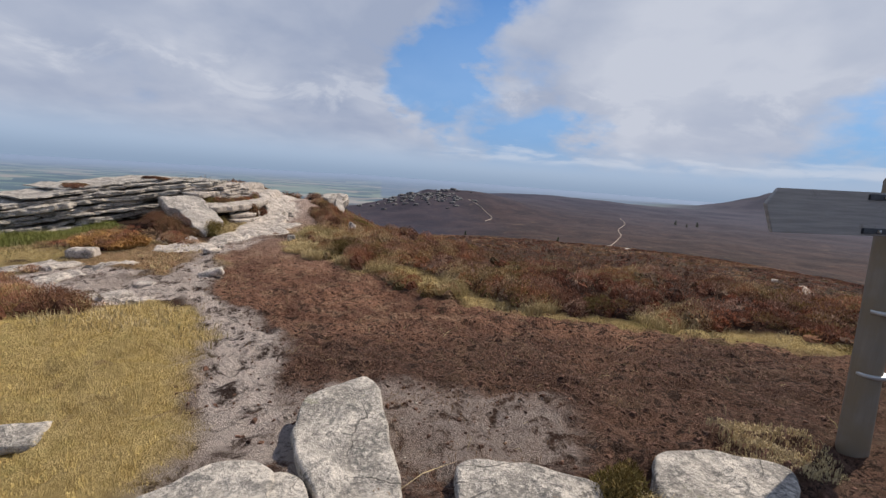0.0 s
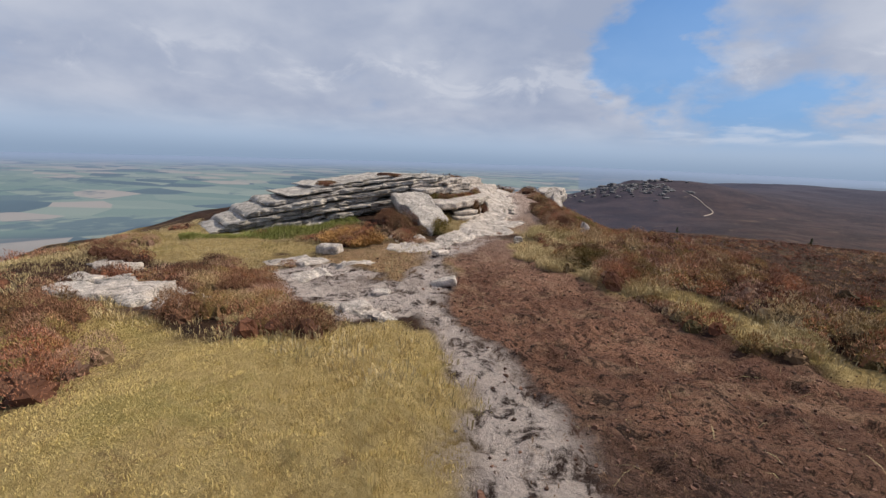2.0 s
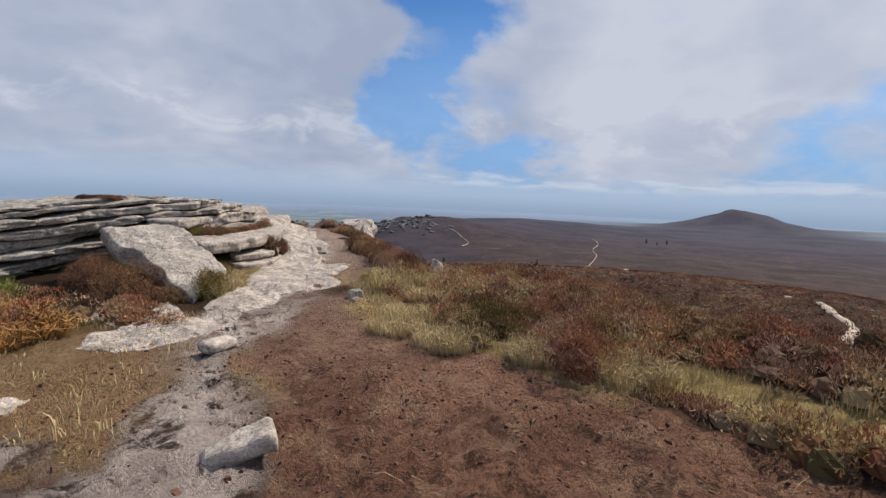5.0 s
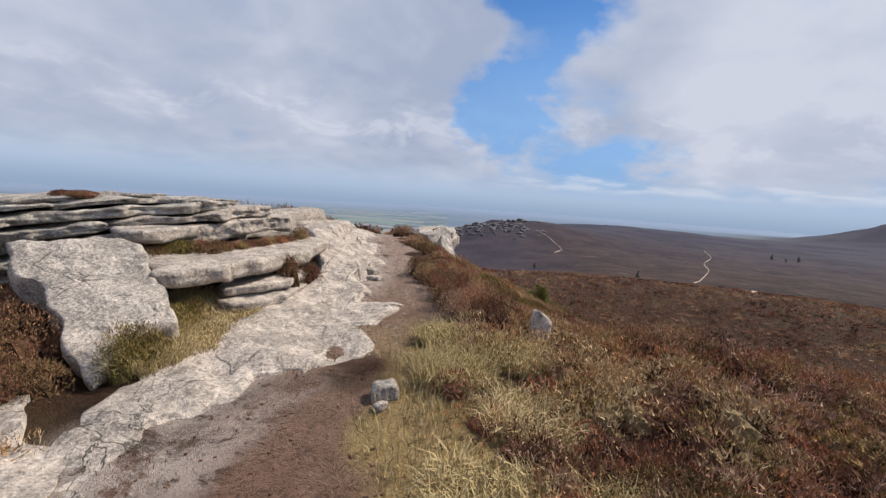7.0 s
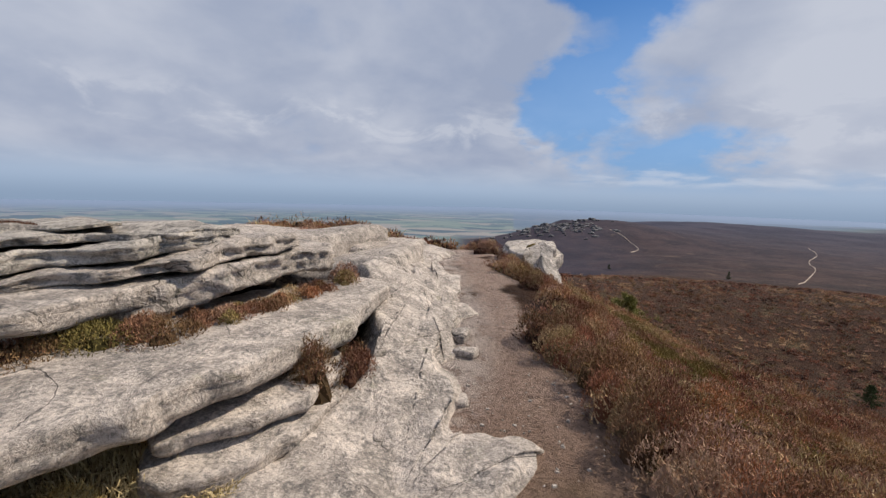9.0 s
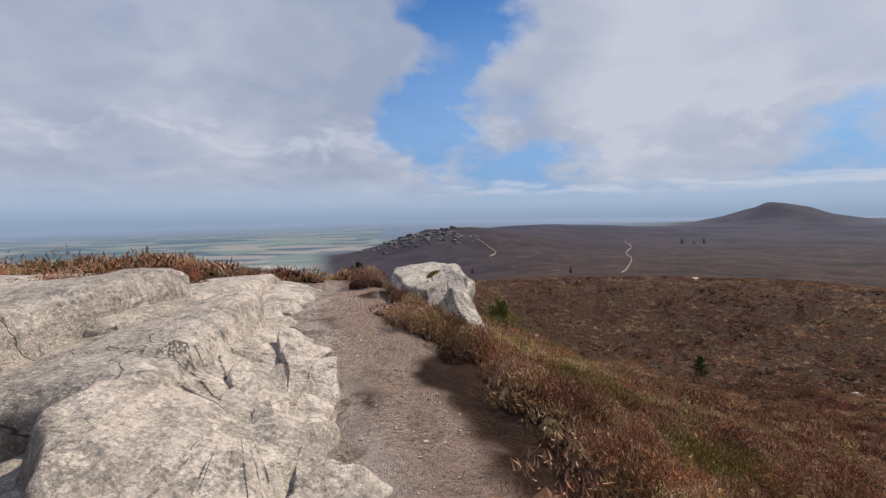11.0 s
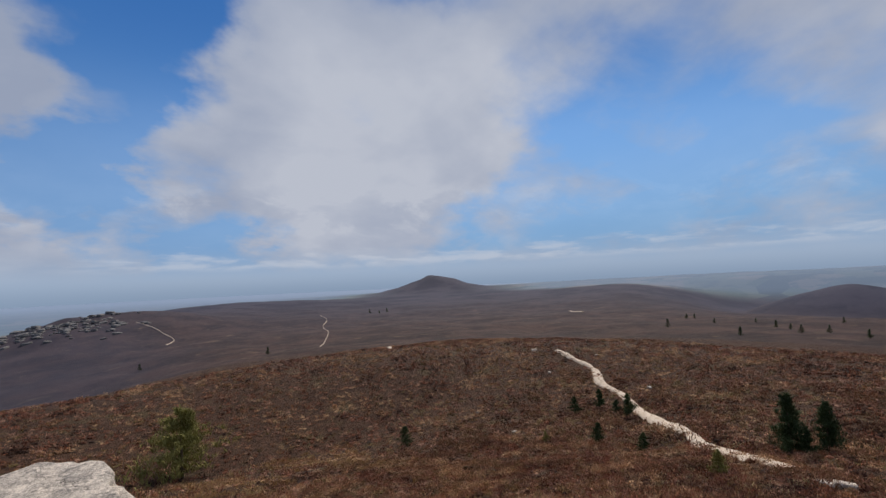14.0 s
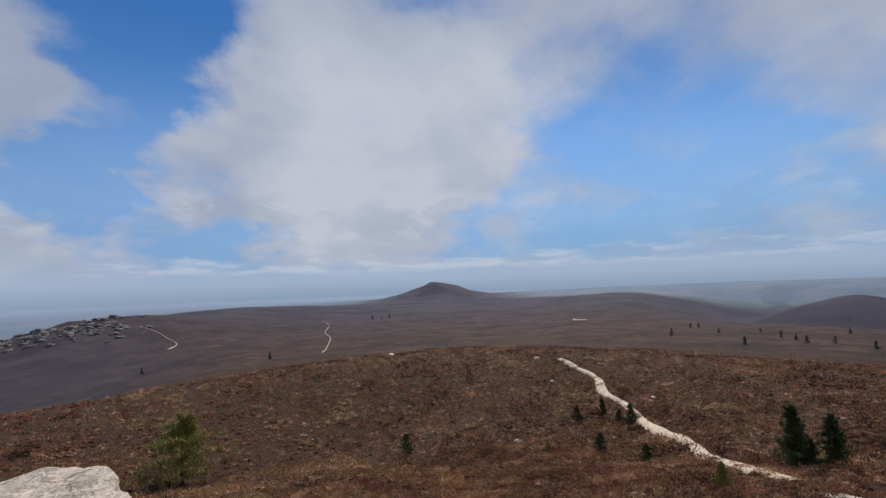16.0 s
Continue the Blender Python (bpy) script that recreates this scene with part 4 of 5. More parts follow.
for outline, mat, lift, sd, lab in (
        ([(-5.47, 10.03), (-5.69, 10.33), (-5.74, 10.90), (-5.58, 11.54), (-5.29, 11.34), (-5.12, 10.71), (-5.22, 10.37)], ROCK_PALE, 0.06, 401, "low pale sheet of worn granite bedrock beside peat path"),
        ([(-5.75, 11.8), (-5.85, 12.4), (-5.8, 13.2), (-5.75, 14.2), (-5.45, 14.75), (-5.12, 14.3), (-4.95, 13.55), (-4.66, 13.50), (-4.34, 13.46), (-4.52, 12.95), (-4.72, 12.75), (-4.38, 12.10), (-4.60, 11.75), (-4.72, 11.62), (-4.95, 11.58), (-5.30, 11.33)], ROCK_PALE, 0.075, 403, "pale worn granite bedrock step across the path"),
        ([(-5.78, 10.85), (-5.85, 11.6), (-5.75, 12.1), (-5.0, 12.0), (-4.95, 11.3), (-5.2, 10.75)], ROCK_PALE, 0.045, 427, "pale gritty granite bedrock sheet at path edge"),
        ([(-6.18, 10.42), (-6.16, 10.58), (-5.92, 10.41), (-5.84, 10.18), (-6.01, 10.14)], ROCK_PALE, 0.05, 423, "pale flat granite sheet below the outcrop"),
        ([(-5.28, 9.87), (-5.23, 10.06), (-5.12, 10.03), (-5.09, 9.84), (-5.19, 9.75)], ROCK_PALE, 0.05, 425, "pale flat stone at the path edge"),
        ([(-5.65, 13.75), (-5.2, 14.45), (-5.32, 15.2), (-5.55, 16.1), (-5.98, 17.2), (-6.3, 18.2), (-6.9, 18.3), (-7.0, 17.0), (-6.7, 15.5), (-6.05, 14.6)], ROCK_PALE, 0.07, 405, "pale ribbed granite bedrock sheet beside the path"),
        ([(-6.05, 17.1), (-6.35, 18.1), (-6.75, 18.9), (-7.7, 19.2), (-8.2, 18.0), (-7.0, 16.8)], ROCK_PALE, 0.14, 407, "pale flat granite bedrock sheet on the ridge"),
        ([(-6.95, 18.95), (-7.0, 19.9), (-7.0, 20.9), (-7.5, 21.9), (-8.6, 22.0), (-9.2, 20.4), (-8.0, 18.9)], ROCK_PALE, 0.09, 409, "cracked pale granite bedrock sheet beside the path"),
        ([(-7.9, 7.55), (-7.1, 7.6), (-6.9, 8.05), (-7.6, 8.25), (-8.0, 7.95)], ROCK_PALE, 0.06, 411, "flat pale stone set in peat"),
        ([(-6.6, 7.75), (-5.95, 8.05), (-5.9, 8.3), (-6.5, 8.2)], ROCK_PALE, 0.07, 413, "thin pale flagstone lying in peat"),
        ([(-6.9, 7.1), (-6.3, 6.8), (-6.1, 7.2), (-6.7, 7.5)], ROCK_PALE, 0.05, 415, "flat pale stone set in peat"),
        ([(-5.1, 5.75), (-4.3, 5.7), (-3.9, 5.95), (-4.3, 6.15), (-4.9, 6.05)], ROCK_PALE, 0.05, 417, "flat pale stone beside the grass patch"),
        ([(-6.3, 9.5), (-5.7, 9.4), (-5.3, 9.9), (-5.6, 10.3), (-6.2, 10.2)], ROCK_PALE, 0.05, 419, "flat pale stone at the foot of the outcrop"),
        ([(-6.9, 10.2), (-6.3, 9.9), (-6.1, 10.3), (-6.6, 10.6)], ROCK_PALE, 0.05, 421, "flat pale stone at the foot of the outcrop")):
    tagged(new("bedrock", plate_mesh("bedrock", outline, mat, sd, lift if sd in (403, 405, 409) else lift * 0.5, ramp if sd in (403, 405, 407) else None, relief=0.04 if sd in (403, 405) else 0.03 if sd in (407, 409) else 0.022)), lab, "rock", "bedrock beside the path")


# ---- loose stones ----
def stone(x, y, size, turn, seed, label, mat=ROCK, sink=0.35, tilt=(0, 0), taper=(0, 0, 0), bevel=0.5, name="stone", group="", amp=0.14, cell=0.06):
    z = zat(x, y) + size[2] * (0.5 - sink)
    me = rock_mesh(name, size, pose(x, y, z, tilt[0], tilt[1], turn), mat, seed, bevel=bevel, amp=amp, cell=cell, taper=taper)
    return tagged(new(name, me), label, "rock", group)


outline = [(-0.84, 2.35), (-0.85, 2.72), (-0.54, 3.01), (-0.38, 2.85), (-0.23, 2.39), (-0.09, 1.81), (-0.22, 1.53), (-0.54, 1.86)]
tagged(new("boulder", tilted_slab("boulder", outline, (*np.mean(outline, 0), 0.02), (0.04, -0.1, 0.99), 0.30, ROCK, 501, 72, 0.8)), "grey pointed granite boulder half buried in peat", "rock")
outline = [(-1.48, 1.72), (-1.18, 2.02), (-0.99, 2.11), (-0.85, 2.07), (-0.79, 1.91), (-0.67, 1.47), (-1.22, 1.45)]
tagged(new("boulder", tilted_slab("boulder", outline, (*np.mean(outline, 0), 0.02), (0, -0.08, 0.99), 0.30, ROCK, 503, 72, 0.8)), "flat grey granite boulder at the trail start", "rock")
outline = [(-0.84, 2.02), (-0.79, 2.08), (-0.63, 1.99), (-0.54, 1.84), (-0.53, 1.65), (-0.72, 1.67)]
tagged(new("stone", tilted_slab("stone", outline, (*np.mean(outline, 0), -0.01), (0, 0, 1), 0.30, ROCK, 505, 72, 0.8)), "small grey stone wedged between boulders", "rock")
outline = [(0.15, 2.18), (0.29, 2.23), (0.64, 2.20), (0.89, 2.09), (0.87, 1.86), (0.60, 1.60), (0.19, 1.60)]
tagged(new("boulder", tilted_slab("boulder", outline, (*np.mean(outline, 0), -0.01), (0, -0.06, 0.99), 0.30, ROCK, 507, 72, 0.8)), "flat grey granite boulder beside a tuft", "rock")
outline = [(1.34, 2.36), (1.62, 2.44), (1.86, 2.42), (2.15, 2.30), (2.09, 2.11), (1.72, 1.83), (1.20, 1.80)]
tagged(new("boulder", tilted_slab("boulder", outline, (*np.mean(outline, 0), -0.01), (0.03, -0.03, 0.99), 0.30, ROCK, 509, 72, 0.8)), "low flat grey granite boulder near signpost", "rock")
stone(-2.5, 2.3, (0.36, 0.24, 0.08), 20, 511, "flat grey stone in dry grass", ROCK, 0.35, cell=0.04)
stone(-4.14, 7.62, (0.42, 0.20, 0.13), 28, 515, "white pointed stone lying on peat", ROCK_PALE, 0.15, (0, -8), (0, 0.5, 0.4), cell=0.035)
stone(-4.62, 5.95, (0.36, 0.30, 0.09), 50, 517, "pale angular stone in the grit", ROCK_PALE, 0.35, cell=0.035)
stone(-4.75, 6.75, (0.28, 0.2, 0.12), 15, 519, "pale rounded stone in the grit", ROCK_PALE, 0.4, cell=0.035)
stone(-7.35, 8.7, (0.50, 0.32, 0.22), 10, 521, "pale rounded stone beside bracken", ROCK_PALE, 0.25, cell=0.04)
stone(-4.95, 9.2, (0.30, 0.2, 0.1), 60, 523, "small pale stone at path edge", ROCK_PALE, 0.2, cell=0.035)
stone(-2.70, 13.0, (0.22, 0.18, 0.44), 20, 525, "pale upright stone in heather", ROCK_PALE, 0.38, (0, 10), (0, 0, -0.3), cell=0.04)
stone(-3.95, 11.28, (0.20, 0.16, 0.15), 25, 535, "small angular stone at path edge", ROCK_GREY, 0.25, cell=0.03)
stone(-3.93, 11.12, (0.10, 0.08, 0.06), 60, 537, "small pale stone at path edge", ROCK_PALE, 0.25, cell=0.03)
stone(-2.25, 14.1, (0.30, 0.20, 0.12), 10, 539, "low pale stone among heather", ROCK_PALE, 0.3, cell=0.04)
stone(-5.33, 15.1, (0.24, 0.26, 0.14), 0, 529, "rounded pale stone on path edge", ROCK_PALE, 0.3, cell=0.03)
stone(-5.15, 14.75, (0.22, 0.16, 0.07), 0, 531, "small flat stone on path edge", ROCK_PALE, 0.2, cell=0.03)
stone(-5.0, 13.9, (0.16, 0.12, 0.07), 30, 533, "small flat stone on path", ROCK_PALE, 0.2, cell=0.03)
for i, (x, y, a, b, h, turn) in enumerate(((-7.45, 4.75, 1.0, .55, .26, 20), (-8.3, 5.1, .55, .42, .22, -15), (-8.2, 4.45, .70, .42, .20, 12), (-7.65, 5.22, .50, .34, .20, 40), (-6.95, 4.55, .42, .30, .14, 10), (-6.62, 5.12, .46, .24, .12, 15),
                                            (-6.42, 4.66, .40, .24, .12, 24), (-7.15, 5.2, .34, .26, .14, -20), (-8.9, 4.95, .5, .36, .18, 8), (-9.7, 5.8, .8, .45, .14, 10), (-7.0, 4.9, .3, .22, .12, 60))):
    stone(x, y, (a, b, h), turn, 541 + i * 2, "pale grey stone among heather and grass", ROCK_PALE if i % 3 == 0 else ROCK_GREY, 0.42, amp=0.3, bevel=0.3, group="stones beside the grass", cell=0.05)
# ---- the rock at the brink, layered, right of the path ----
brink = thing("brink_rock", "pale layered granite rock on the brink beside path", "rock", (-5.0, 20.1, zat(-5.0, 20.1)))
binv = brink.matrix_basis.inverted()
for outline, at, nrm, th, sd in (
        ([(-4.92, 20.42), (-4.73, 20.36), (-4.60, 20.12), (-4.46, 19.82), (-4.30, 19.50), (-4.26, 19.3), (-4.75, 19.2), (-5.20, 19.7), (-5.32, 20.02), (-5.05, 20.22)], (-4.73, 20.26, 0.34), (0.20, -0.47, 0.485), 0.55, 611),
        ([(-5.24, 19.80), (-5.50, 20.0), (-5.87, 21.2), (-5.52, 21.8), (-5.15, 21.92), (-4.78, 21.53), (-4.66, 21.0), (-4.62, 20.42), (-4.92, 20.32), (-5.04, 20.16)], (-5.03, 20.37, 0.36), (0.0, -0.05, 1), 0.20, 613),
        ([(-5.20, 19.66), (-5.52, 19.95), (-5.82, 21.1), (-5.20, 21.85), (-4.70, 21.5), (-4.56, 20.9), (-4.56, 20.4), (-4.90, 20.1)], (-5.03, 20.3, 0.17), (0.06, -0.18, 1), 0.36, 615),
        ([(-4.88, 19.95), (-4.70, 20.0), (-4.52, 19.75), (-4.36, 19.42), (-4.56, 19.30), (-4.82, 19.6)], (-4.62, 19.7, -0.02), (0.45, -0.40, 0.6), 0.30, 617)):
    me = tilted_slab("block", outline, at, nrm, th, ROCK_GREY, sd, 110, 1.5)
    me.transform(binv)
    child("block", me, brink)
# rocks further along the ridge
cairn = thing("ridge_rocks", "pale stacked rocks on the ridge beyond the path", "rock", (-10.5, 27.2, zat(-10.5, 27.2)))
cinv = cairn.matrix_basis.inverted()
for i in range(22):
    x, y = -12.6 + 0.15 * i + rng.uniform(-.3, .3), 27.0 + rng.uniform(-.8, .8)
    child("block", rock_mesh("block", (rng.uniform(.35, .95), rng.uniform(.3, .6), rng.uniform(.08, .17)), cinv @ pose(x, y, zat(x, y) + rng.uniform(.05, .38), rng.uniform(-8, 8), rng.uniform(-8, 8), rng.uniform(-30, 30)), ROCK, 620 + i, cell=0.06, bevel=0.2, amp=0.25), cairn)


# ---- signpost ----
def box(bm, size, m, bevel=0.0):
    vs = bmesh.ops.create_cube(bm, size=1.0, matrix=m @ Matrix.Diagonal((*size, 1)))["verts"]
    if bevel:
        es = list({e for v in vs for e in v.link_edges})
        bmesh.ops.bevel(bm, geom=es, offset=bevel, segments=2, affect="EDGES")


def lathe(bm, profile, m, n=24):
    rings = [[bm.verts.new(m @ Vector((r * math.cos(6.28318 * i / n), r * math.sin(6.28318 * i / n), z))) for i in range(n)] for r, z in profile]
    for a, b in zip(rings, rings[1:]):
        for i in range(n):
            bm.faces.new((a[i], a[(i + 1) % n], b[(i + 1) % n], b[i])).smooth = True
    bm.faces.new(rings[0][::-1]), bm.faces.new(rings[-1])


px, py = 2.93, 2.70
pz = zat(px, py)
post = thing("signpost", "weathered round timber signpost with one grey finger board", "signpost", (px, py, pz))
bm = bmesh.new()
lathe(bm, [(0.088, -0.25), (0.088, 0.0), (0.085, 0.4), (0.08, 1.0), (0.078, 1.84), (0.06, 1.88)], pose(0, 0, 0, -1.5, -1.0, 0))
part("pole", bm, TIMBER, post)
tipx, tipy = 1.95, 2.60
ang = math.degrees(math.atan2(tipy - py, tipx - px))
ln = math.hypot(tipx - px, tipy - py)
bm = bmesh.new()
out = [(0.02, -0.135), (ln - 0.07, -0.135), (ln, 0.035), (ln - 0.07, 0.135), (0.02, 0.135)]
lo, hi = ([bm.verts.new((x, yy, z)) for x, z in out] for yy in (-0.014, 0.014))
bm.faces.new(lo), bm.faces.new(hi[::-1])
for i in range(5):
    bm.faces.new((lo[i], hi[i], hi[(i + 1) % 5], lo[(i + 1) % 5]))
bmesh.ops.bevel(bm, geom=bm.edges[:], offset=0.004, segments=2, affect="EDGES")
bm.transform(pose(0, 0, 1.485 - pz, 0, 0, ang))
board = part("finger_board", bm, BOARD, post, "blank grey pointed board")
for z in (0.105, -0.105):
    bm = bmesh.new()
    box(bm, (0.30, 0.05, 0.036), pose(0, 0, 1.485 - pz, 0, 0, ang) @ pose(0.16, 0, z), 0.004)
    part("bracket", bm, STEEL, post, "dark steel bracket")
    for q in (0.11, 0.2):
        bm = bmesh.new()
        lathe(bm, [(0.010, 0), (0.010, 0.012), (0.006, 0.016)], pose(0, 0, 1.485 - pz, 0, 0, ang) @ pose(q, 0.024, z, -90), 10)
        part("bolt", bm, ZINC, post)
for z in (0.55, 0.98):
    bm = bmesh.new()
    lathe(bm, [(0.090, z), (0.092, z + 0.004), (0.092, z + 0.02), (0.090, z + 0.024)], Matrix())
    part("band", bm, ZINC, post, "pale metal band")


# ---- plants ----
def blades(x, y, z, count, height, spread, width, lean, seed, flat=0.0, fill=0.0):
    """Thin bent blades in tufts: two triangles and a tip each."""
    g = np.random.default_rng(seed)
    n = len(x) * count
    bx, by, bz = (np.repeat(v, count) for v in (x, y, z))
    h = np.repeat(height * g.uniform(0.6, 1.35, len(x)), count) * g.uniform(0.55, 1.15, n)
    a, rr = g.uniform(0, 6.2832, n), np.sqrt(g.uniform(0, 1, n)) * spread
    bx, by = bx + rr * np.cos(a), by + rr * np.sin(a)
    la = a + g.normal(0, 0.7, n)
    le = lean * g.uniform(0.1, 1.0, n) * h
    tw = g.uniform(0, 6.2832, n)
    w = width * g.uniform(0.6, 1.4, n)
    wx, wy = np.cos(tw) * w, np.sin(tw) * w
    dx, dy = np.cos(la) * le, np.sin(la) * le
    bz = bz + h * fill * g.uniform(0, 1, n)
    base = np.stack([bx, by, bz - 0.03], 1)
    mid = base + np.stack([dx * 0.35, dy * 0.35, h * 0.6 + 0.03], 1)
    tip = base + np.stack([dx, dy, h * (1 - flat * g.uniform(0, 1, n)) + 0.03], 1)
    off = np.stack([wx, wy, 0 * wx], 1)
    v = np.stack([base - off * 0.6, base + off * 0.6, mid + off, mid - off, tip], 1).reshape(-1, 3)
    k = np.arange(n)[:, None] * 5
    f = np.concatenate([k + [0, 1, 2], k + [0, 2, 3], k + [3, 2, 4]], 1).reshape(-1, 3)
    return v, f


def scatter(n, x0, x1, y0, y1, seed):
    g = np.random.default_rng(seed)
    return g.uniform(x0, x1, n), g.uniform(y0, y1, n), g.uniform(0, 1, n)


def stuff(name, parts, mat, label, category):
    v, f, o = [], [], 0
    for a, b in parts:
        v.append(a), f.append(b + o)
        o += len(a)
    return tagged(new(name, mesh_from(name, np.concatenate(v), np.concatenate(f), mat, False)), label, category, kind="stuff")


def on_rock(x, y):
    """1 on the outcrop and the bedrock, where nothing grows."""
    rel = np.stack([x - BED_O[0], y - BED_O[1]], -1)
    s, d = rel @ BED_F, rel @ BED_N
    return ((s > -8) & (s < 8.5) & (d > -0.35) & (d < 5) & (x < path_left(y) + 0.1)) | ((x < path_left(y) + 0.1) & (x > path_left(y) - 2.2) & (y > 10.2) & (y < 22.4))


def heath_spots(n, x0, x1, y0, y1, seed, limit=0.35, bare=True):
    x, y, u = scatter(n, x0, x1, y0, y1, seed)
    p, g, gr = masks(x, y)
    cover = np.maximum(np.maximum(p, g), gr)
    clump = fbm(x, y, 1.1, 3, 77)
    keep = (cover < limit) & (u < 0.72 + clump * 1.2) & ~((x > -4.6) & (x < 1.0) & (y < 4.2)) & ~((x < -3.55) & (x > -6) & (y > 10.9) & (y < 13.2)) & ~((x < -3.2) & (x > -5.9) & (y > 5.2) & (y < 7.8))
    if bare:
        keep &= ~on_rock(x, y)
    return x[keep], y[keep]


def shrubs(spots, leaves, radius, height, size, seed, patch=1.4, even=False):
    """Hummocky plants: an inner mound with shade painted in as a dark tint, slender sprigs standing out of it, each
    plant with its own tint.
    """
    x, y = spots
    g = np.random.default_rng(seed)
    n = len(x)
    z = ground_z(x, y)
    lift = np.ones(n) if even else np.clip(1 + 2.6 * fbm(x, y, patch, 3, 88), 0.35, 1.9)
    R_ = radius * g.uniform(0.7, 1.4, n)
    H_ = height * (0.8 + 0.4 * g.random(n)) if even else np.minimum(height * lift * g.uniform(0.7, 1.3, n), R_ * 1.15)
    tone = np.clip(0.5 + 1.0 * fbm(x, y, 1.6 * patch, 4, 93) + g.normal(0, 0.26, n), 0, 1)
    a, q = g.uniform(0, 6.2832, (n, leaves)), np.sqrt(g.uniform(0, 1, (n, leaves)))
    up_ = np.sqrt(np.maximum(1 - q * q, 0))
    nrm = np.stack([q * np.cos(a), q * np.sin(a), up_ + 0.15], -1).reshape(-1, 3)
    up_ = up_ * g.uniform(0.78, 1.06, (n, leaves)) + g.normal(0, 0.04, (n, leaves))
    c = np.stack([x[:, None] + R_[:, None] * q * np.cos(a), y[:, None] + R_[:, None] * q * np.sin(a), z[:, None] + H_[:, None] * up_], -1).reshape(-1, 3)
    m = len(c)
    d = g.normal(0, 0.55, (m, 3)) + nrm * 0.5 + np.array([0, 0, 0.75])
    d /= np.linalg.norm(d, axis=1)[:, None]
    s = np.cross(d, nrm + g.normal(0, 0.45, (m, 3)))
    s /= np.linalg.norm(s, axis=1)[:, None] + 1e-9
    ln = size * g.uniform(0.6, 1.7, m)[:, None]
    v = np.stack([c - s * ln * 0.13, c + s * ln * 0.13, c + d * ln], 1).reshape(-1, 3)
    f, t = np.arange(3 * m).reshape(-1, 3), np.repeat(tone, leaves * 3)
    e = np.arange(8) * 0.7854
    dome = np.concatenate([[(0, 0, 1)]] + [np.stack([np.cos(e + k * 0.4) * w, np.sin(e + k * 0.4) * w, e * 0 + h], 1) for k, (w, h) in enumerate(((0.5, 0.87), (0.85, 0.5), (1.02, -0.15)))])
    cv = dome[None] * g.uniform(0.7, 1.08, (n, 25, 1)) * np.stack([R_, R_, H_], 1)[:, None] * 0.55 + np.stack([x, y, z], 1)[:, None]
    k = np.arange(8)
    k2 = (k + 1) % 8
    tri = [np.stack([k * 0, 1 + k, 1 + k2], 1)]
    for r in (1, 9):
        tri += [np.stack([r + k, r + 8 + k, r + 8 + k2], 1), np.stack([r + k, r + 8 + k2, r + k2], 1)]
    tri = np.concatenate(tri)
    f = np.r_[f, (len(v) + np.arange(n)[:, None, None] * 25 + tri).reshape(-1, 3)]
    v = np.r_[v, cv.reshape(-1, 3)]
    # sprigs at full tint, mounds at 0.4 for the shade within
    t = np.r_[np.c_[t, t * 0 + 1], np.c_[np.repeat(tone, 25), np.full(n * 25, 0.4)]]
    return v, f, t


def shrub_stuff(name, parts, mat, label, category, kind="stuff", group=""):
    v, f, t, o = [], [], [], 0
    for p, q, w in parts:
        v.append(p), f.append(q + o), t.append(w)
        o += len(p)
    me = mesh_from(name, np.concatenate(v), np.concatenate(f), mat, False)
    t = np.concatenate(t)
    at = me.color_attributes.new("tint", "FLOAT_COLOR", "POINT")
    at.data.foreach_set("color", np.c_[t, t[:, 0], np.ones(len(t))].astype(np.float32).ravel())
    return tagged(new(name, me), label, category, group, kind)


def tufts(spots, count, height, spread, width, lean, seed, patchy=1.1, fill=0.0):
    x, y = spots
    h = 1 + 1.5 * fbm(x, y, patchy, 3, 88)
    v, f = blades(x, y, ground_z(x, y), count, height, spread, width, lean, seed, flat=0.75 if fill else 0.0, fill=fill)
    zz = np.repeat(ground_z(x, y), count * 5)
    v[:, 2] = zz + (v[:, 2] - zz) * np.repeat(np.clip(h, 0.45, 1.7), count * 5)
    return v, f


def some(spots, size, seed, above):
    """Only the spots in patches of a larger pattern."""
    x, y = spots
    k = fbm(x, y, size, 3, seed) > above
    return x[k], y[k]


def past(spots, x0=12.5, y0=11.5):
    """Only the spots beyond the near slope."""
    x, y = spots
    k = (x > x0) | (y > y0)
    return x[k], y[k]


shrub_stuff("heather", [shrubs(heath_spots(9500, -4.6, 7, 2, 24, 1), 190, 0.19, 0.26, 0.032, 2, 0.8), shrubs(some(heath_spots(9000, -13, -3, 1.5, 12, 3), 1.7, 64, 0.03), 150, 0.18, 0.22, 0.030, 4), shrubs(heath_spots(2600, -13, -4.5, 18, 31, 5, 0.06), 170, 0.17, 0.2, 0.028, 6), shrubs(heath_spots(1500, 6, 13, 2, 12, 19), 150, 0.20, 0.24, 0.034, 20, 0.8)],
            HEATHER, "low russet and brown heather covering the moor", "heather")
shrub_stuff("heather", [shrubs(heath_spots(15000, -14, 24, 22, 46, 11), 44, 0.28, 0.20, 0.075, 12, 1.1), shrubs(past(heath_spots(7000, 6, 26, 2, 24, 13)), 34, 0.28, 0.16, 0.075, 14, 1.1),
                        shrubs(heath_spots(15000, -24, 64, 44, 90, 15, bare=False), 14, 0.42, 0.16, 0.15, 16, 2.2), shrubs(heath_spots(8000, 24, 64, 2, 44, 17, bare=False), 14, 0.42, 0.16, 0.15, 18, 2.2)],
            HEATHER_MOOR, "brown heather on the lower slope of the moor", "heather")
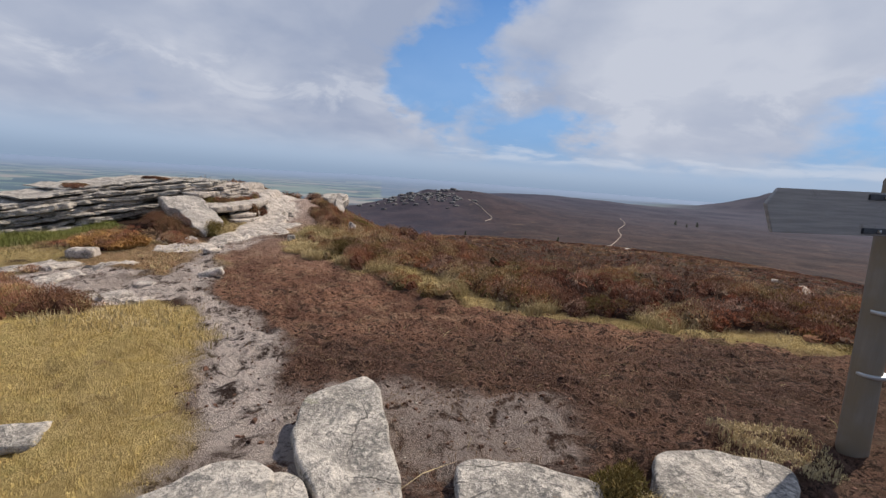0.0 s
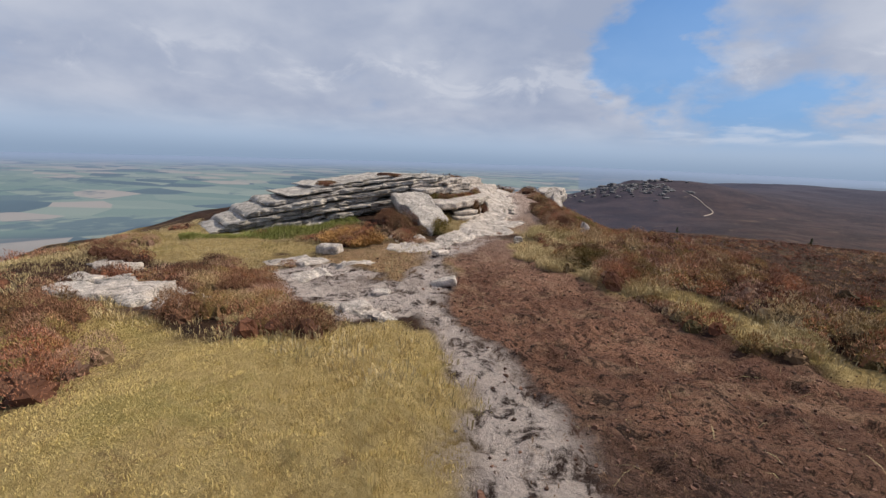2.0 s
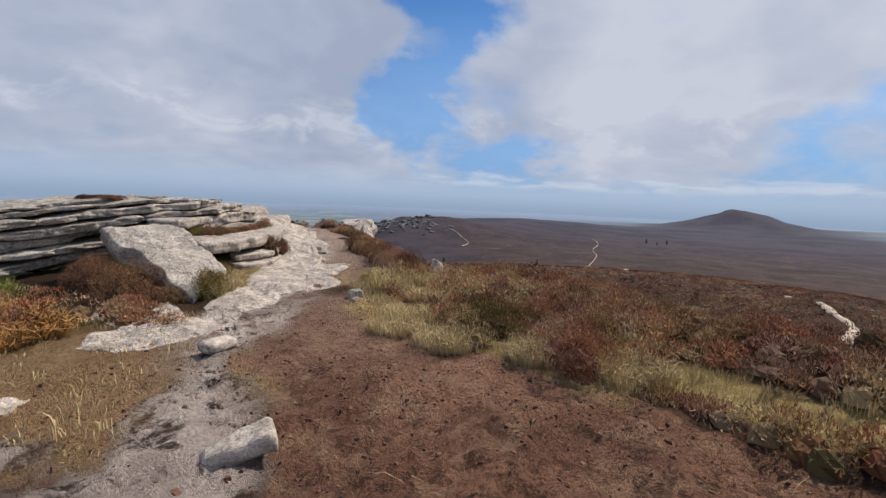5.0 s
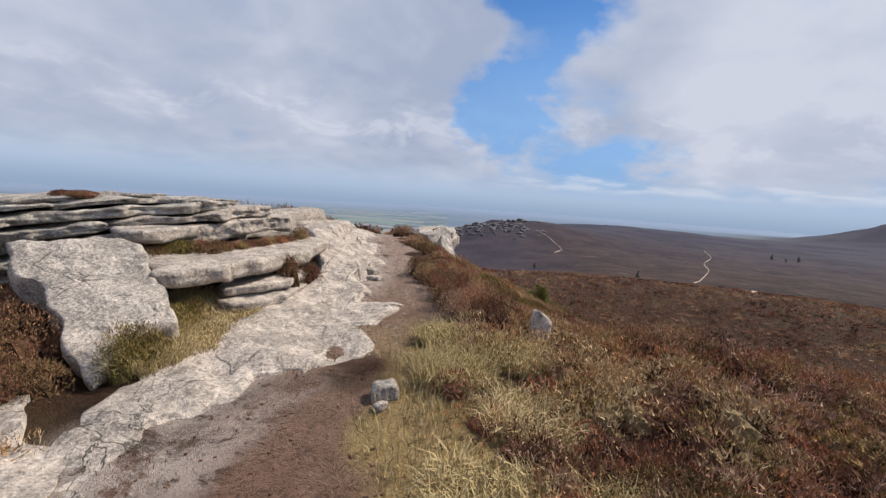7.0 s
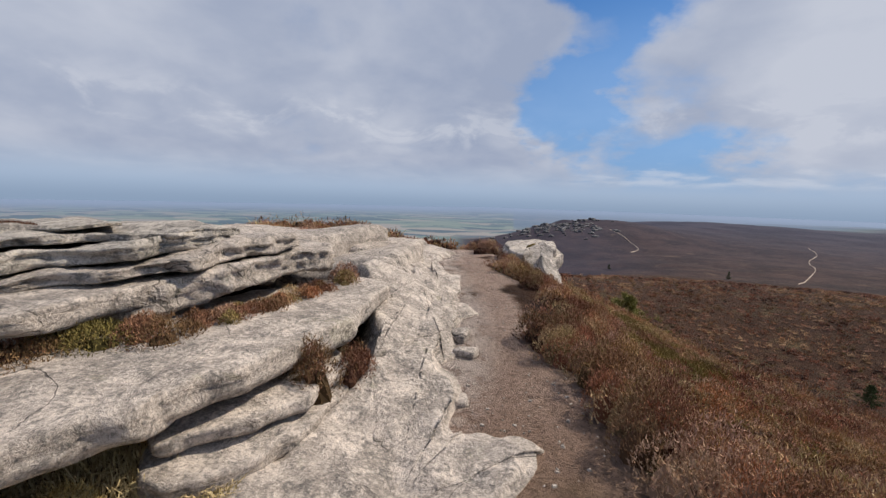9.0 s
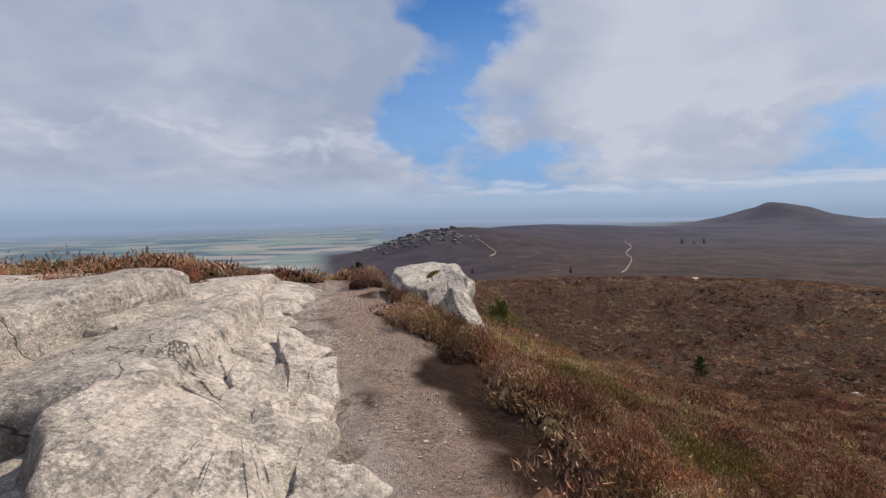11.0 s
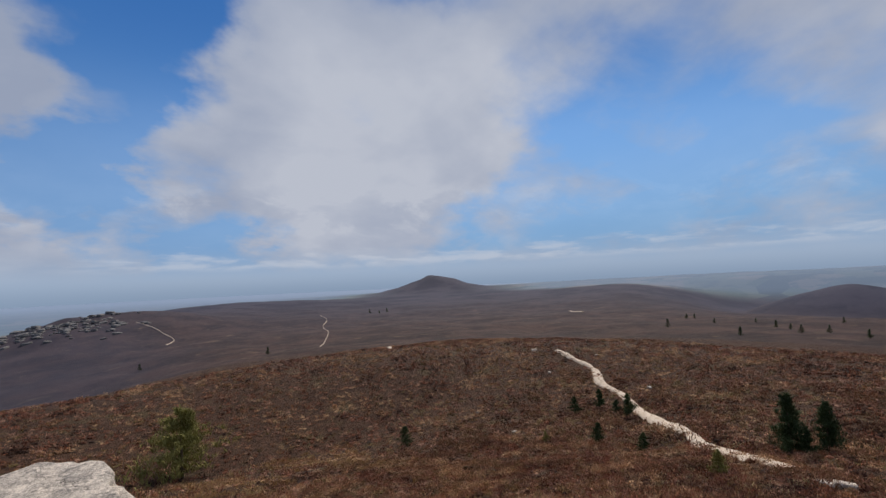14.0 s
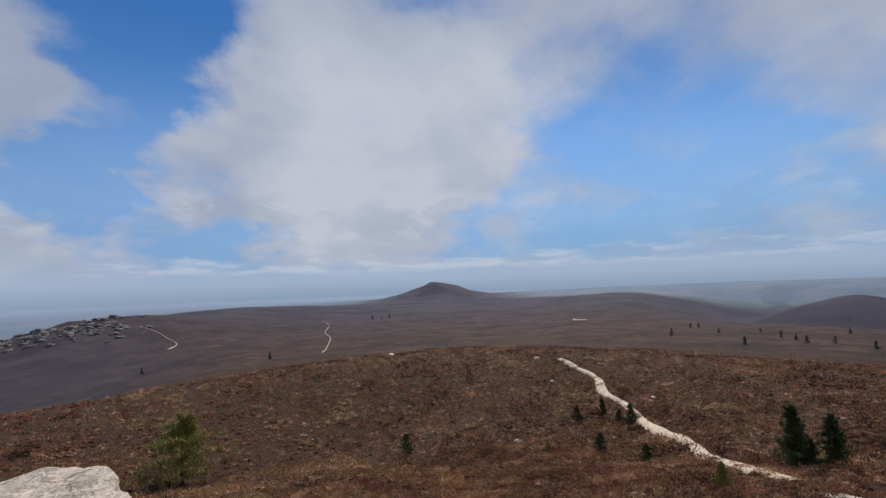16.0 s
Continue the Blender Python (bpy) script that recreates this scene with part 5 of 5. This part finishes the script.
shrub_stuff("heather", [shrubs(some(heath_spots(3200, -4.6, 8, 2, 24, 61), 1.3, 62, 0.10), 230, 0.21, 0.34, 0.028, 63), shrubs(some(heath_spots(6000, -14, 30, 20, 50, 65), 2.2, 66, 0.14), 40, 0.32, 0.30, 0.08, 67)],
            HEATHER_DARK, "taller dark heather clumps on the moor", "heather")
stuff("grass", [tufts(some(heath_spots(6000, -4.6, 9, 3, 26, 71), 1.6, 72, 0.16), 16, 0.13, 0.12, 0.0035, 1.0, 73), tufts(some(heath_spots(9000, -14, 40, 20, 60, 75), 2.8, 76, 0.18), 12, 0.22, 0.22, 0.010, 1.0, 77)],
      PALE_GRASS, "pale grass tufts scattered through heather", "grass")
stuff("grass", [tufts(some(heath_spots(16000, -12, 16, 22, 60, 171), 3.2, 172, -0.02), 12, 0.20, 0.20, 0.009, 1.2, 173), tufts(some(heath_spots(5000, -3.5, 6, 12, 24, 175), 1.4, 176, 0.05), 14, 0.14, 0.13, 0.0035, 1.1, 177)],
      GOLD_GRASS, "golden dry grass running through the moor heather", "grass")
shrub_stuff("heather", [shrubs(some(past(heath_spots(9000, 10, 44, 8, 52, 181)), 3.0, 182, -0.1), 34, 0.34, 0.24, 0.08, 183, 1.4)], HEATHER_DARK, "dark heather spread over the eastern slope", "heather")


def mask_spots(n, x0, x1, y0, y1, seed, which, lo):
    x, y, u = scatter(n, x0, x1, y0, y1, seed)
    m = masks(x, y)[which]
    k = (u < m) & (m > lo) & ~on_rock(x, y)
    return x[k], y[k]


stuff("grass", [tufts(mask_spots(20000, -7, -1, 1.2, 6, 21, 2, 0.3), 9, 0.010, 0.07, 0.0016, 2.6, 22)], DRY_GRASS, "short trodden yellow grass patch", "grass")
stuff("grass", [tufts(heath_spots(9000, -14, -4.5, 1.5, 11, 25), 16, 0.05, 0.12, 0.003, 1.6, 26), tufts(mask_spots(9000, -14, 7, 4, 12, 23, 2, 0.15), 14, 0.055, 0.11, 0.0035, 1.3, 24)], PALE_GRASS, "pale tussocky grass along the path edge", "grass")


def clump(name, x, y, r, h, n, mat, seed, label, category, group="", z=None, size=0.019):
    """One bush: several overlapping domes of small leaves."""
    g = np.random.default_rng(seed)
    k = 7
    bx, by = x + g.normal(0, 0.36 * r, k).clip(-0.7 * r, 0.7 * r), y + g.normal(0, 0.36 * r, k).clip(-0.7 * r, 0.7 * r)
    n = int(n * 1.25)
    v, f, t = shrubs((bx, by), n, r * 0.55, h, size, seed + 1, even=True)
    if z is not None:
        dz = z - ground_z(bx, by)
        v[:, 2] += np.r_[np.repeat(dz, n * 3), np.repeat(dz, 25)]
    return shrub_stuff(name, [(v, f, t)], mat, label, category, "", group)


def straw(name, x, y, r, h, n, mat, seed, label, category, group="", z=None, width=0.0028, lean=1.1):
    """One tussock or patch of stalks."""
    g = np.random.default_rng(seed)
    a, q = g.uniform(0, 6.2832, n), np.sqrt(g.uniform(0, 1, n))
    bx, by = x + r * q * np.cos(a), y + r * q * np.sin(a)
    bz = ground_z(bx, by) if z is None else np.full(n, z)
    v, f = blades(bx, by, bz, 10, h, r * 0.16, width, lean, seed + 1, flat=0.5)
    return tagged(new(name, mesh_from(name, v, f, mat, False)), label, category, group)


for i, (x, y, r, h, m, z) in enumerate(((-6.85, 10.75, .42, .45, HEATHER_DARK, None), (-5.95, 11.15, .30, .34, MOSS_SHRUB, None), (-7.5, 11.3, .5, .4, HEATHER_DARK, None), (-6.0, 11.3, .3, .28, PALE_GRASS, None), (-6.3, 11.9, .4, .2, MOSS_SHRUB, None),
                                         (-5.68, 13.72, .15, .26, HEATHER_DARK, 0.0), (-5.90, 13.38, .20, .32, HEATHER_DARK, 0.06), (-7.14, 12.5, .26, .15, HEATHER_DARK, 0.41), (-6.92, 12.75, .26, .17, MOSS_SHRUB, 0.42), (-6.74, 12.98, .24, .17, HEATHER_DARK, 0.42), (-6.66, 13.25, .15, .12, HEATHER_DARK, 0.43), (-6.58, 13.5, .17, .12, HEATHER, 0.43), (-6.54, 13.75, .17, .11, HEATHER_DARK, 0.44), (-6.52, 14.0, .16, .11, HEATHER, 0.44), (-6.50, 14.25, .15, .11, HEATHER, 0.45), (-6.48, 14.5, .13, .10, HEATHER_DARK, 0.45), (-6.45, 14.85, .16, .20, HEATHER, 0.46),
                                         (-8.9, 13.4, .3, .07, HEATHER_DARK, 1.05), (-8.3, 12.9, .2, .06, HEATHER_DARK, 1.06), (-9.9, 11.6, .35, .10, HEATHER_DARK, 0.80), (-8.3, 19.6, .35, .3, HEATHER_DARK, None), (-8.9, 18.8, .4, .25, HEATHER, None),
                                         (-5.22, 18.55, .30, .28, HEATHER, None), (-6.35, 21.7, .42, .32, HEATHER, None), (-4.85, 17.9, .35, .24, HEATHER_DARK, None), (-4.3, 17.4, .35, .24, HEATHER, None), (-3.7, 18.7, .8, .2, MOSS_SHRUB, None), (-3.2, 17.0, .6, .18, MOSS_SHRUB, None), (-5.14, 20.5, .17, .08, MOSS_SHRUB, 0.35), (-5.18, 18.95, .32, .30, HEATHER, None), (-4.85, 18.75, .36, .30, HEATHER_DARK, None), (-5.62, 20.0, .24, .24, HEATHER, None), (-6.5, 12.45, .38, .22, PALE_GRASS, None), (-6.9, 12.2, .3, .2, MOSS_SHRUB, None),
                                         (1.05, 2.06, .17, .16, MOSS_SHRUB, None), (1.12, 1.9, .12, .12, PALE_GRASS, None), (2.3, 2.62, .34, .05, PALE_GRASS, None), (-1.5, 8.9, .5, .38, HEATHER, None), (-2.1, 9.9, .6, .3, MOSS_SHRUB, None), (2.6, 6.4, .35, .2, MOSS_SHRUB, None))):
    kind = {HEATHER_DARK: ("heather_bush", "dark brown heather bush growing by granite", "heather"), HEATHER: ("heather_bush", "russet heather bush beside the path", "heather"),
            MOSS_SHRUB: ("low_shrub", "yellow green mossy shrub beside the rock", "shrub"), PALE_GRASS: ("grass_tussock", "pale dry grass tussock beside the path", "grass")}[m]
    if m is PALE_GRASS:
        straw(kind[0], x, y, r, h * 0.7, int(300 * r / 0.4), m, 700 + i * 3, kind[1], kind[2], kind[0] + " by the path", z)
    else:
        clump(kind[0], x, y, r, h, int(950 * r / 0.4), m, 700 + i * 3, kind[1], kind[2], kind[0] + " by the path", z)
for i in range(21):
    y = 13.0 + 0.26 * i
    x = float(path_right(y)) + 0.25 + 0.5 * rng.random() + (0.42 if 15.4 < y < 18.2 else 0.3 if y < 14.2 else 0)
    clump("heather_bush", x, y, rng.uniform(.26, .42), rng.uniform(.26, .42), 800, HEATHER if i % 3 else HEATHER_DARK, 3000 + i * 3, "russet heather bush beside the path", "heather", "heather_bush by the path")
for i, (x, y, r, h) in enumerate(((-6.7, 5.65, .4, .26), (-7.3, 5.9, .4, .26), (-6.3, 5.95, .35, .22), (-5.9, 5.5, .35, .18), (-7.9, 6.2, .4, .22), (-6.9, 6.3, .35, .2), (-6.25, 10.65, .3, .2), (-6.55, 10.45, .32, .22), (-6.75, 10.95, .3, .2), (-6.0, 3.3, .35, .26), (-6.5, 3.6, .35, .2), (-6.1, 5.1, .4, .14), (-7.92, 5.89, 0.42, 0.30), (-8.10, 6.71, 0.42, 0.30), (-6.96, 6.40, 0.42, 0.30), (-5.52, 5.50, 0.42, 0.30), (-5.97, 4.71, 0.42, 0.30), (-5.67, 4.96, 0.42, 0.30), (-4.43, 4.81, 0.42, 0.30), (-4.80, 4.61, 0.42, 0.30), (-6.04, 3.25, 0.42, 0.26), (-5.28, 3.12, 0.42, 0.26), (-7.02, 3.61, 0.42, 0.26), (-11.13, 7.12, 0.42, 0.26), (-10.25, 5.96, 0.42, 0.26))):
    clump("heather_bush", x, y, r, h, 800, HEATHER if i % 2 else HEATHER_DARK, 3200 + i * 3, "brown heather bush beside the grass patch", "heather", "heather bushes beside the grass")
for i in range(26):
    x, y = -4.3 + 2.0 * rng.random(), 17.2 + 2.9 * rng.random()
    clump("heather_bush", x, y, rng.uniform(.28, .42), rng.uniform(.14, .26), 620, (HEATHER, HEATHER_DARK, MOSS_SHRUB)[i % 3], 3300 + i * 3, "brown and olive heather bush on the brow", "heather", "heather bushes on the brow")
straw("bracken", -7.7, 9.75, 0.52, 0.19, 400, BRACKEN, 801, "orange dead bracken patch below the outcrop", "bracken", width=0.009, lean=1.8)
straw("bracken", -7.1, 9.62, 0.38, 0.16, 260, BRACKEN, 803, "orange dead bracken patch below the outcrop", "bracken", width=0.009, lean=1.8)


for i, (x, y, r, h) in enumerate(((-3.5, 11.7, .32, .20), (-2.9, 11.1, .3, .18), (-3.1, 10.3, .34, .16), (-2.4, 10.2, .3, .2), (-3.7, 12.5, .26, .18), (-2.7, 9.5, .36, .16), (-1.9, 9.1, .3, .16), (-3.3, 9.9, .3, .12),
                                   (-1.2, 8.6, .3, .14), (0.2, 7.2, .3, .14), (1.6, 6.5, .3, .14), (3.2, 6.0, .34, .14), (-3.5, 13.4, .2, .12), (-5.15, 5.3, .3, .07), (-4.75, 5.15, .3, .06), (-5.6, 5.4, .3, .08), (-5.0, 5.55, .25, .05), (-5.5, 5.0, .3, .08), (-3.0, 12.2, .3, .2), (-5.9, 11.65, .26, .10), (-6.0, 12.05, .28, .10), (-5.92, 11.25, .22, .10), (-5.95, 12.5, .22, .08), (-4.2, 20.3, .35, .2), (-3.2, 20.8, .35, .2), (-2.6, 21.3, .4, .2), (-3.8, 20.0, .3, .2))):
    straw("grass_tussock", x, y, r, h, 240, PALE_GRASS, 1100 + i * 3, "pale dry grass tussock beside the path", "grass", "grass tussocks by the path")
for i, (x, y, r) in enumerate(((-3.95, 21.1, .5), (-3.5, 21.3, .5), (-3.0, 21.2, .45), (-3.6, 21.9, .5), (-2.9, 22.0, .4), (-4.1, 20.6, .4), (-3.5, 20.7, .4), (-3.4, 16.9, .3), (-3.1, 17.2, .25), (-3.02, 20.48, .34), (-1.98, 16.78, .34), (-2.61, 20.34, .34), (-3.27, 21.78, .34), (-2.55, 20.88, .34), (-3.30, 20.60, .34), (-3.17, 17.80, .34))):
    clump("moss_patch", x, y, r, 0.10, 420, MOSS_YELLOW, 1150 + i * 3, "bright yellow green moss patch in heather", "moss", "moss patches below the brink")
EYE = np.array([-4.84, 16.78, 1.82])


def sighted(az, el):
    """Where a line of sight from the end of the ridge, by bearing and dip in degrees, meets the ground."""
    r = np.geomspace(5, 4500, 2600)
    x, y = EYE[0] + r * math.sin(radians(az)), EYE[1] + r * math.cos(radians(az))
    below = ground_z(x, y) > EYE[2] + r * math.tan(radians(el))
    k = int(np.argmax(below)) if below.any() else -1
    return float(x[k]), float(y[k]), float(r[k])


def conifer(x, y, height, seed, label, mat=NEEDLE, wide=0.42, group="young conifers on the moor", dense=1.0):
    g = np.random.default_rng(seed)
    z = zat(x, y)
    tree = thing("conifer", label, "tree", (x, y, z), group)
    bm = bmesh.new()
    r = 0.022 * height
    lathe(bm, [(r, -0.3), (r * 0.8, height * 0.3), (r * 0.45, height * 0.7), (r * 0.1, height)], Matrix(), 8)
    part("trunk", bm, BARK, tree)
    vs, fs, o = [], [], 0
    n = int(np.clip(44 + height * 9, 44, 84) * dense)
    for i in range(n):
        t = (i + g.uniform(0, 1)) / n
        ln = height * wide * (1 - t) ** 0.8 * g.uniform(0.45, 1.2) + 0.05 * height
        zb = height * (0.05 + 0.93 * t)
        a = g.uniform(0, 6.2832)
        m = 11
        q = g.uniform(0.1, 1, m)
        bx, by = np.cos(a) * ln * q, np.sin(a) * ln * q
        bz = zb + ln * (0.25 * q - 0.10 * q * q) + g.normal(0, 0.02 * height, m)
        v, f = blades(bx, by, bz, 7, 0.075 * height * (1 - 0.4 * t), 0.03 * height, 0.0055 * height, 1.9, int(g.integers(1e6)), fill=0.6)
        vs.append(v), fs.append(f + o)
        o += len(v)
    child("crown", mesh_from("crown", np.concatenate(vs), np.concatenate(fs), mat, False), tree)
    return tree


LT = "sparse pale green young conifer among heather"
DK = "dark green young spruce standing in heather"
for i, (az, foot, top, lab, mat, w) in enumerate((
        (7.9, -20.0, -13.2, LT, NEEDLE_PALE, .85), (-11.6, -12.2, -7.0, DK, NEEDLE, .46), (-13.8, -11.8, -7.6, DK, NEEDLE, .46), (-16.5, -10.6, -8.6, DK, NEEDLE, .30),
        (33.4, -21.1, -19.0, DK, NEEDLE, .5), (77.1, -20.3, -14.9, DK, NEEDLE, .26), (80.1, -19.6, -15.3, DK, NEEDLE, .32), (78.4, -20.2, -17.6, DK, NEEDLE, .3), (55.4, -18.2, -16.4, DK, NEEDLE, .5), (58.4, -17.5, -15.5, DK, NEEDLE, .3), (61.7, -18.3, -15.9, DK, NEEDLE, .35), (60.3, -18.0, -16.6, DK, NEEDLE, .5),
        (57.9, -21.2, -19.2, LT, NEEDLE, .45), (63.0, -22.0, -20.0, LT, NEEDLE, .4), (70.5, -23.3, -21.0, LT, NEEDLE_PALE, .4), (51.5, -21.5, -20.3, LT, NEEDLE_PALE, .5))):
    x, y, r = sighted(az, foot)
    conifer(x, y, r * (math.tan(radians(top)) - math.tan(radians(foot))), 900 + i, lab, mat, w)
for i, (az, el, deg) in enumerate(((17.2, -8.5, .9), (4.3, -8.3, .7), (66.8, -8.2, 1.0), (73.8, -9.0, 1.0), (77, -8.1, .8), (78.2, -8.3, .7), (79.0, -8.6, .9), (81.2, -8.5, .8), (84, -8.9, .9), (68.8, -7.2, .6), (69.6, -7.2, .6), (29.8, -4.7, .6), (31.0, -4.8, .4), (32.0, -4.7, .6), (75.3, -7.6, .5), (82.3, -7.5, .6), (86, -8.0, .8), (71.5, -7.7, .6))):
    x, y, r = sighted(az, el)
    conifer(x, y, max(1.0, r * math.tan(radians(deg))), 950 + i, "small dark conifer far out on the moor", NEEDLE, .32, "distant conifers", 0.4)


# ---- trails over the moor ----
def trail(points, width, seed, label, lift=0.12):
    p = np.array(points, float)
    t = np.linspace(0, len(p) - 1, len(p) * 14)
    i = np.clip(t.astype(int), 0, len(p) - 2)
    w = (t - i)[:, None]
    a, b, c, d = p[np.maximum(i - 1, 0)], p[i], p[i + 1], p[np.minimum(i + 2, len(p) - 1)]
    q = 0.5 * (2 * b + (c - a) * w + (2 * a - 5 * b + 4 * c - d) * w ** 2 + (3 * b - a - 3 * c + d) * w ** 3)
    tan = np.gradient(q, axis=0)
    nrm = np.stack([-tan[:, 1], tan[:, 0]], 1) / (np.linalg.norm(tan, axis=1, keepdims=True) + 1e-9)
    k = np.arange(len(q))
    half = width * (0.5 + 0.35 * vnoise(k / 5.0, k * 0, seed))[:, None]
    rows = [q + nrm * half * (f + 0.25 * vnoise(k / 3.0, k * 0 + f * 7, seed + 3)[:, None]) for f in (-1, -0.6, 0, 0.6, 1)]
    v = np.concatenate([np.c_[r, ground_z(r[:, 0], r[:, 1]) + lf] for r, lf in zip(rows, (-lift, lift, lift * 0.8, lift, -lift))])
    n = len(q)
    f = [(r * n + j, (r + 1) * n + j, (r + 1) * n + j + 1, r * n + j + 1) for r in range(4) for j in range(n - 1)]
    return tagged(new("trail", mesh_from("trail", v, np.array(f)[:, ::-1], TRAIL)), label, "path", kind="structure")


def sighted_trail(marks, width, seed, label, lift):
    trail([sighted(az, el)[:2] for az, el in marks], width, seed, label, lift)


sighted_trail([(53.7, -10.9), (56.0, -12.1), (58.0, -13.2), (58.8, -14.8), (61.0, -16.0), (63.9, -18.3), (67.4, -19.5), (68.9, -20.7), (73.6, -21.4), (76.5, -21.9)], 1.1, 1, "bare pale trail winding over the moor", 0.22)
sighted_trail([(23.3, -8.3), (24.0, -7.6), (24.4, -6.6), (23.8, -5.8), (24.3, -5.1), (23.6, -4.4)], 0.55, 3, "bare pale trail climbing the moor", 0.4)
sighted_trail([(31.9, -9.25), (32.2, -9.55)], 0.9, 5, "bare pale trail climbing the moor", 0.25)
sighted_trail([(6.7, -6.0), (7.5, -5.5), (6.3, -4.5), (4.8, -3.5), (4.1, -3.2)], 0.65, 7, "bare pale trail below the rocky hill", 0.6)
sighted_trail([(50.6, -10.75), (51.2, -10.7)], 0.5, 9, "bare pale trail crossing the brow", 0.2)
sighted_trail([(55.8, -5.95), (57.3, -6.1)], 3.0, 11, "pale bare patch far out on the moor", 0.6)

for i, (az, el, s) in enumerate(((47.6, -20.4, .5), (52.6, -13.6, .6), (64.2, -15.1, .6), (79.5, -22.6, .6), (81, -22.4, .7), (43, -18, .3), (36, -19, .3), (58.5, -11.5, .5))):
    x, y, r = sighted(az, el)
    stone(x, y, (s, s * .5, s * .35), 25 * i, 571 + i * 2, "pale stone showing through heather", ROCK_PALE, 0.1, group="stones on the moor", cell=0.08)

# crags on the rocky hill, their granite dulled by painted distance haze
ROCK_FAR = granite("far_granite", (0.17, 0.165, 0.17), (0.06, 0.06, 0.066))
crag = thing("tor_crags", "grey granite crags crowning a distant hill", "rock", (*sighted(-1.2, -3.0)[:2], -25))
kinv = crag.matrix_basis.inverted()
for i in range(170):
    x = RIDGE_END[0] - 24 + rng.gauss(0, 34)
    y = RIDGE_END[1] + 640 + rng.gauss(0, 30)
    s = rng.uniform(3, 8.5)
    child("crag", rock_mesh("crag", (s, s * .7, s * rng.uniform(.3, .55)), kinv @ pose(x, y, zat(x, y) + 0.1, rng.uniform(-15, 15), rng.uniform(-15, 15), rng.uniform(0, 90)), ROCK_FAR, 1400 + i, cell=1.2, amp=0.25), crag)


# ---- clods and grit on the worn path ----
def crumbs(n, x0, x1, y0, y1, which, size, seed, mat, name, label, category):
    """Many small lumps joined: low cut stones of eight corners."""
    g = np.random.default_rng(seed)
    x, y, u = scatter(n, x0, x1, y0, y1, seed)
    m = masks(x, y)
    k = u < m[which] * (0.4 + 1.2 * (fbm(x, y, 0.8, 3, seed) + 0.4))
    x, y = x[k], y[k]
    n = len(x)
    z = ground_z(x, y)
    r = size * g.lognormal(0, 0.4, n).clip(0.3, 1.9)
    cube = np.array([(-1, -1, -1), (1, -1, -1), (1, 1, -1), (-1, 1, -1), (-1, -1, 1), (1, -1, 1), (1, 1, 1), (-1, 1, 1)], float)
    cube[4:, :2] *= 0.6
    v = cube[None] * r[:, None, None] * np.array([1, 0.8, 0.55]) * g.uniform(0.6, 1.35, (n, 8, 3))
    a = g.uniform(0, 6.2832, n)
    c, s = np.cos(a)[:, None], np.sin(a)[:, None]
    v = np.stack([v[..., 0] * c - v[..., 1] * s + x[:, None], v[..., 0] * s + v[..., 1] * c + y[:, None], v[..., 2] + (z - r * 0.1)[:, None]], -1).reshape(-1, 3)
    q = np.array([(4, 5, 6, 7), (0, 1, 5, 4), (1, 2, 6, 5), (2, 3, 7, 6), (3, 0, 4, 7)])
    f = (np.arange(n)[:, None, None] * 8 + q).reshape(-1, 4)
    return tagged(new(name, mesh_from(name, v, f, mat, False)), label, category, kind="stuff")


PEAT_CLOD, _n = material("peat_clod")
_p = here(_n)
_r = _n.add("ShaderNodeNewGeometry").outputs["Random Per Island"]
finish(_n, _n.mix(_r, (0.045, 0.027, 0.021), (0.19, 0.10, 0.068)), 0.95, _n.noise(_p, 60, 4), 0.5)
crumbs(5000, -6, 7, 1.2, 9, 0, 0.014, 50, PEAT_CLOD, "peat_clods", "dark crumbly peat clods on the path", "soil")
crumbs(7000, -6, 7, 1.2, 12, 0, 0.011, 51, PEAT_CLOD, "peat_clods", "dark crumbly peat clods on the path", "soil")
crumbs(3500, -8, 2, 1.2, 13, 1, 0.008, 53, ROCK_PALE, "grit", "pale granite grit and small stones", "gravel")
crumbs(4000, -8, -4, 12, 25, 0, 0.010, 55, ROCK_PALE, "grit", "pale granite grit on the ridge path", "gravel")

# ---- dead grass stalks strewn over the peat ----
LITTER = plant_material("dead_straw", (0.20, 0.105, 0.065), (0.46, 0.32, 0.18), (0.30, 0.165, 0.095))
_x, _y = some(mask_spots(9000, -6, 6, 1.6, 12, 91, 0, 0.4), 1.3, 97, 0.04)
_v, _f = blades(_x, _y, ground_z(_x, _y) + 0.016, 3, 0.014, 0.06, 0.0021, 5.0, 92)
_lx, _ly = mask_spots(420, -5, 5, 2.0, 11, 99, 0, 0.5)
_lv, _lf = blades(_lx, _ly, ground_z(_lx, _ly) + 0.03, 1, 0.03, 0.02, 0.0028, 9.0, 100)
tagged(new("straw_stalks", mesh_from("straw_stalks", _lv, _lf, PALE_GRASS, False)), "long pale straw stalks lying on the peat", "grass", kind="stuff")
tagged(new("straw_litter", mesh_from("straw_litter", _v, _f, LITTER, False)), "dead straw stalks strewn over the peat", "grass", kind="stuff")

# ---- greener grass along the foot of the outcrop ----
_g = np.random.default_rng(95)
_u, _k = _g.uniform(4.6, 9.4, 1500), _g.uniform(0.05, 1.0, 1500) ** 1.3
_x, _y = np.interp(_u, FACE_U, FACE[:, 0]) + 0.72 * _k, np.interp(_u, FACE_U, FACE[:, 1]) - 0.62 * _k
stuff("grass", [tufts((_x, _y), 14, 0.09, 0.10, 0.0035, 1.2, 96)], GREEN_GRASS, "green grass strip at the foot of the outcrop", "grass")
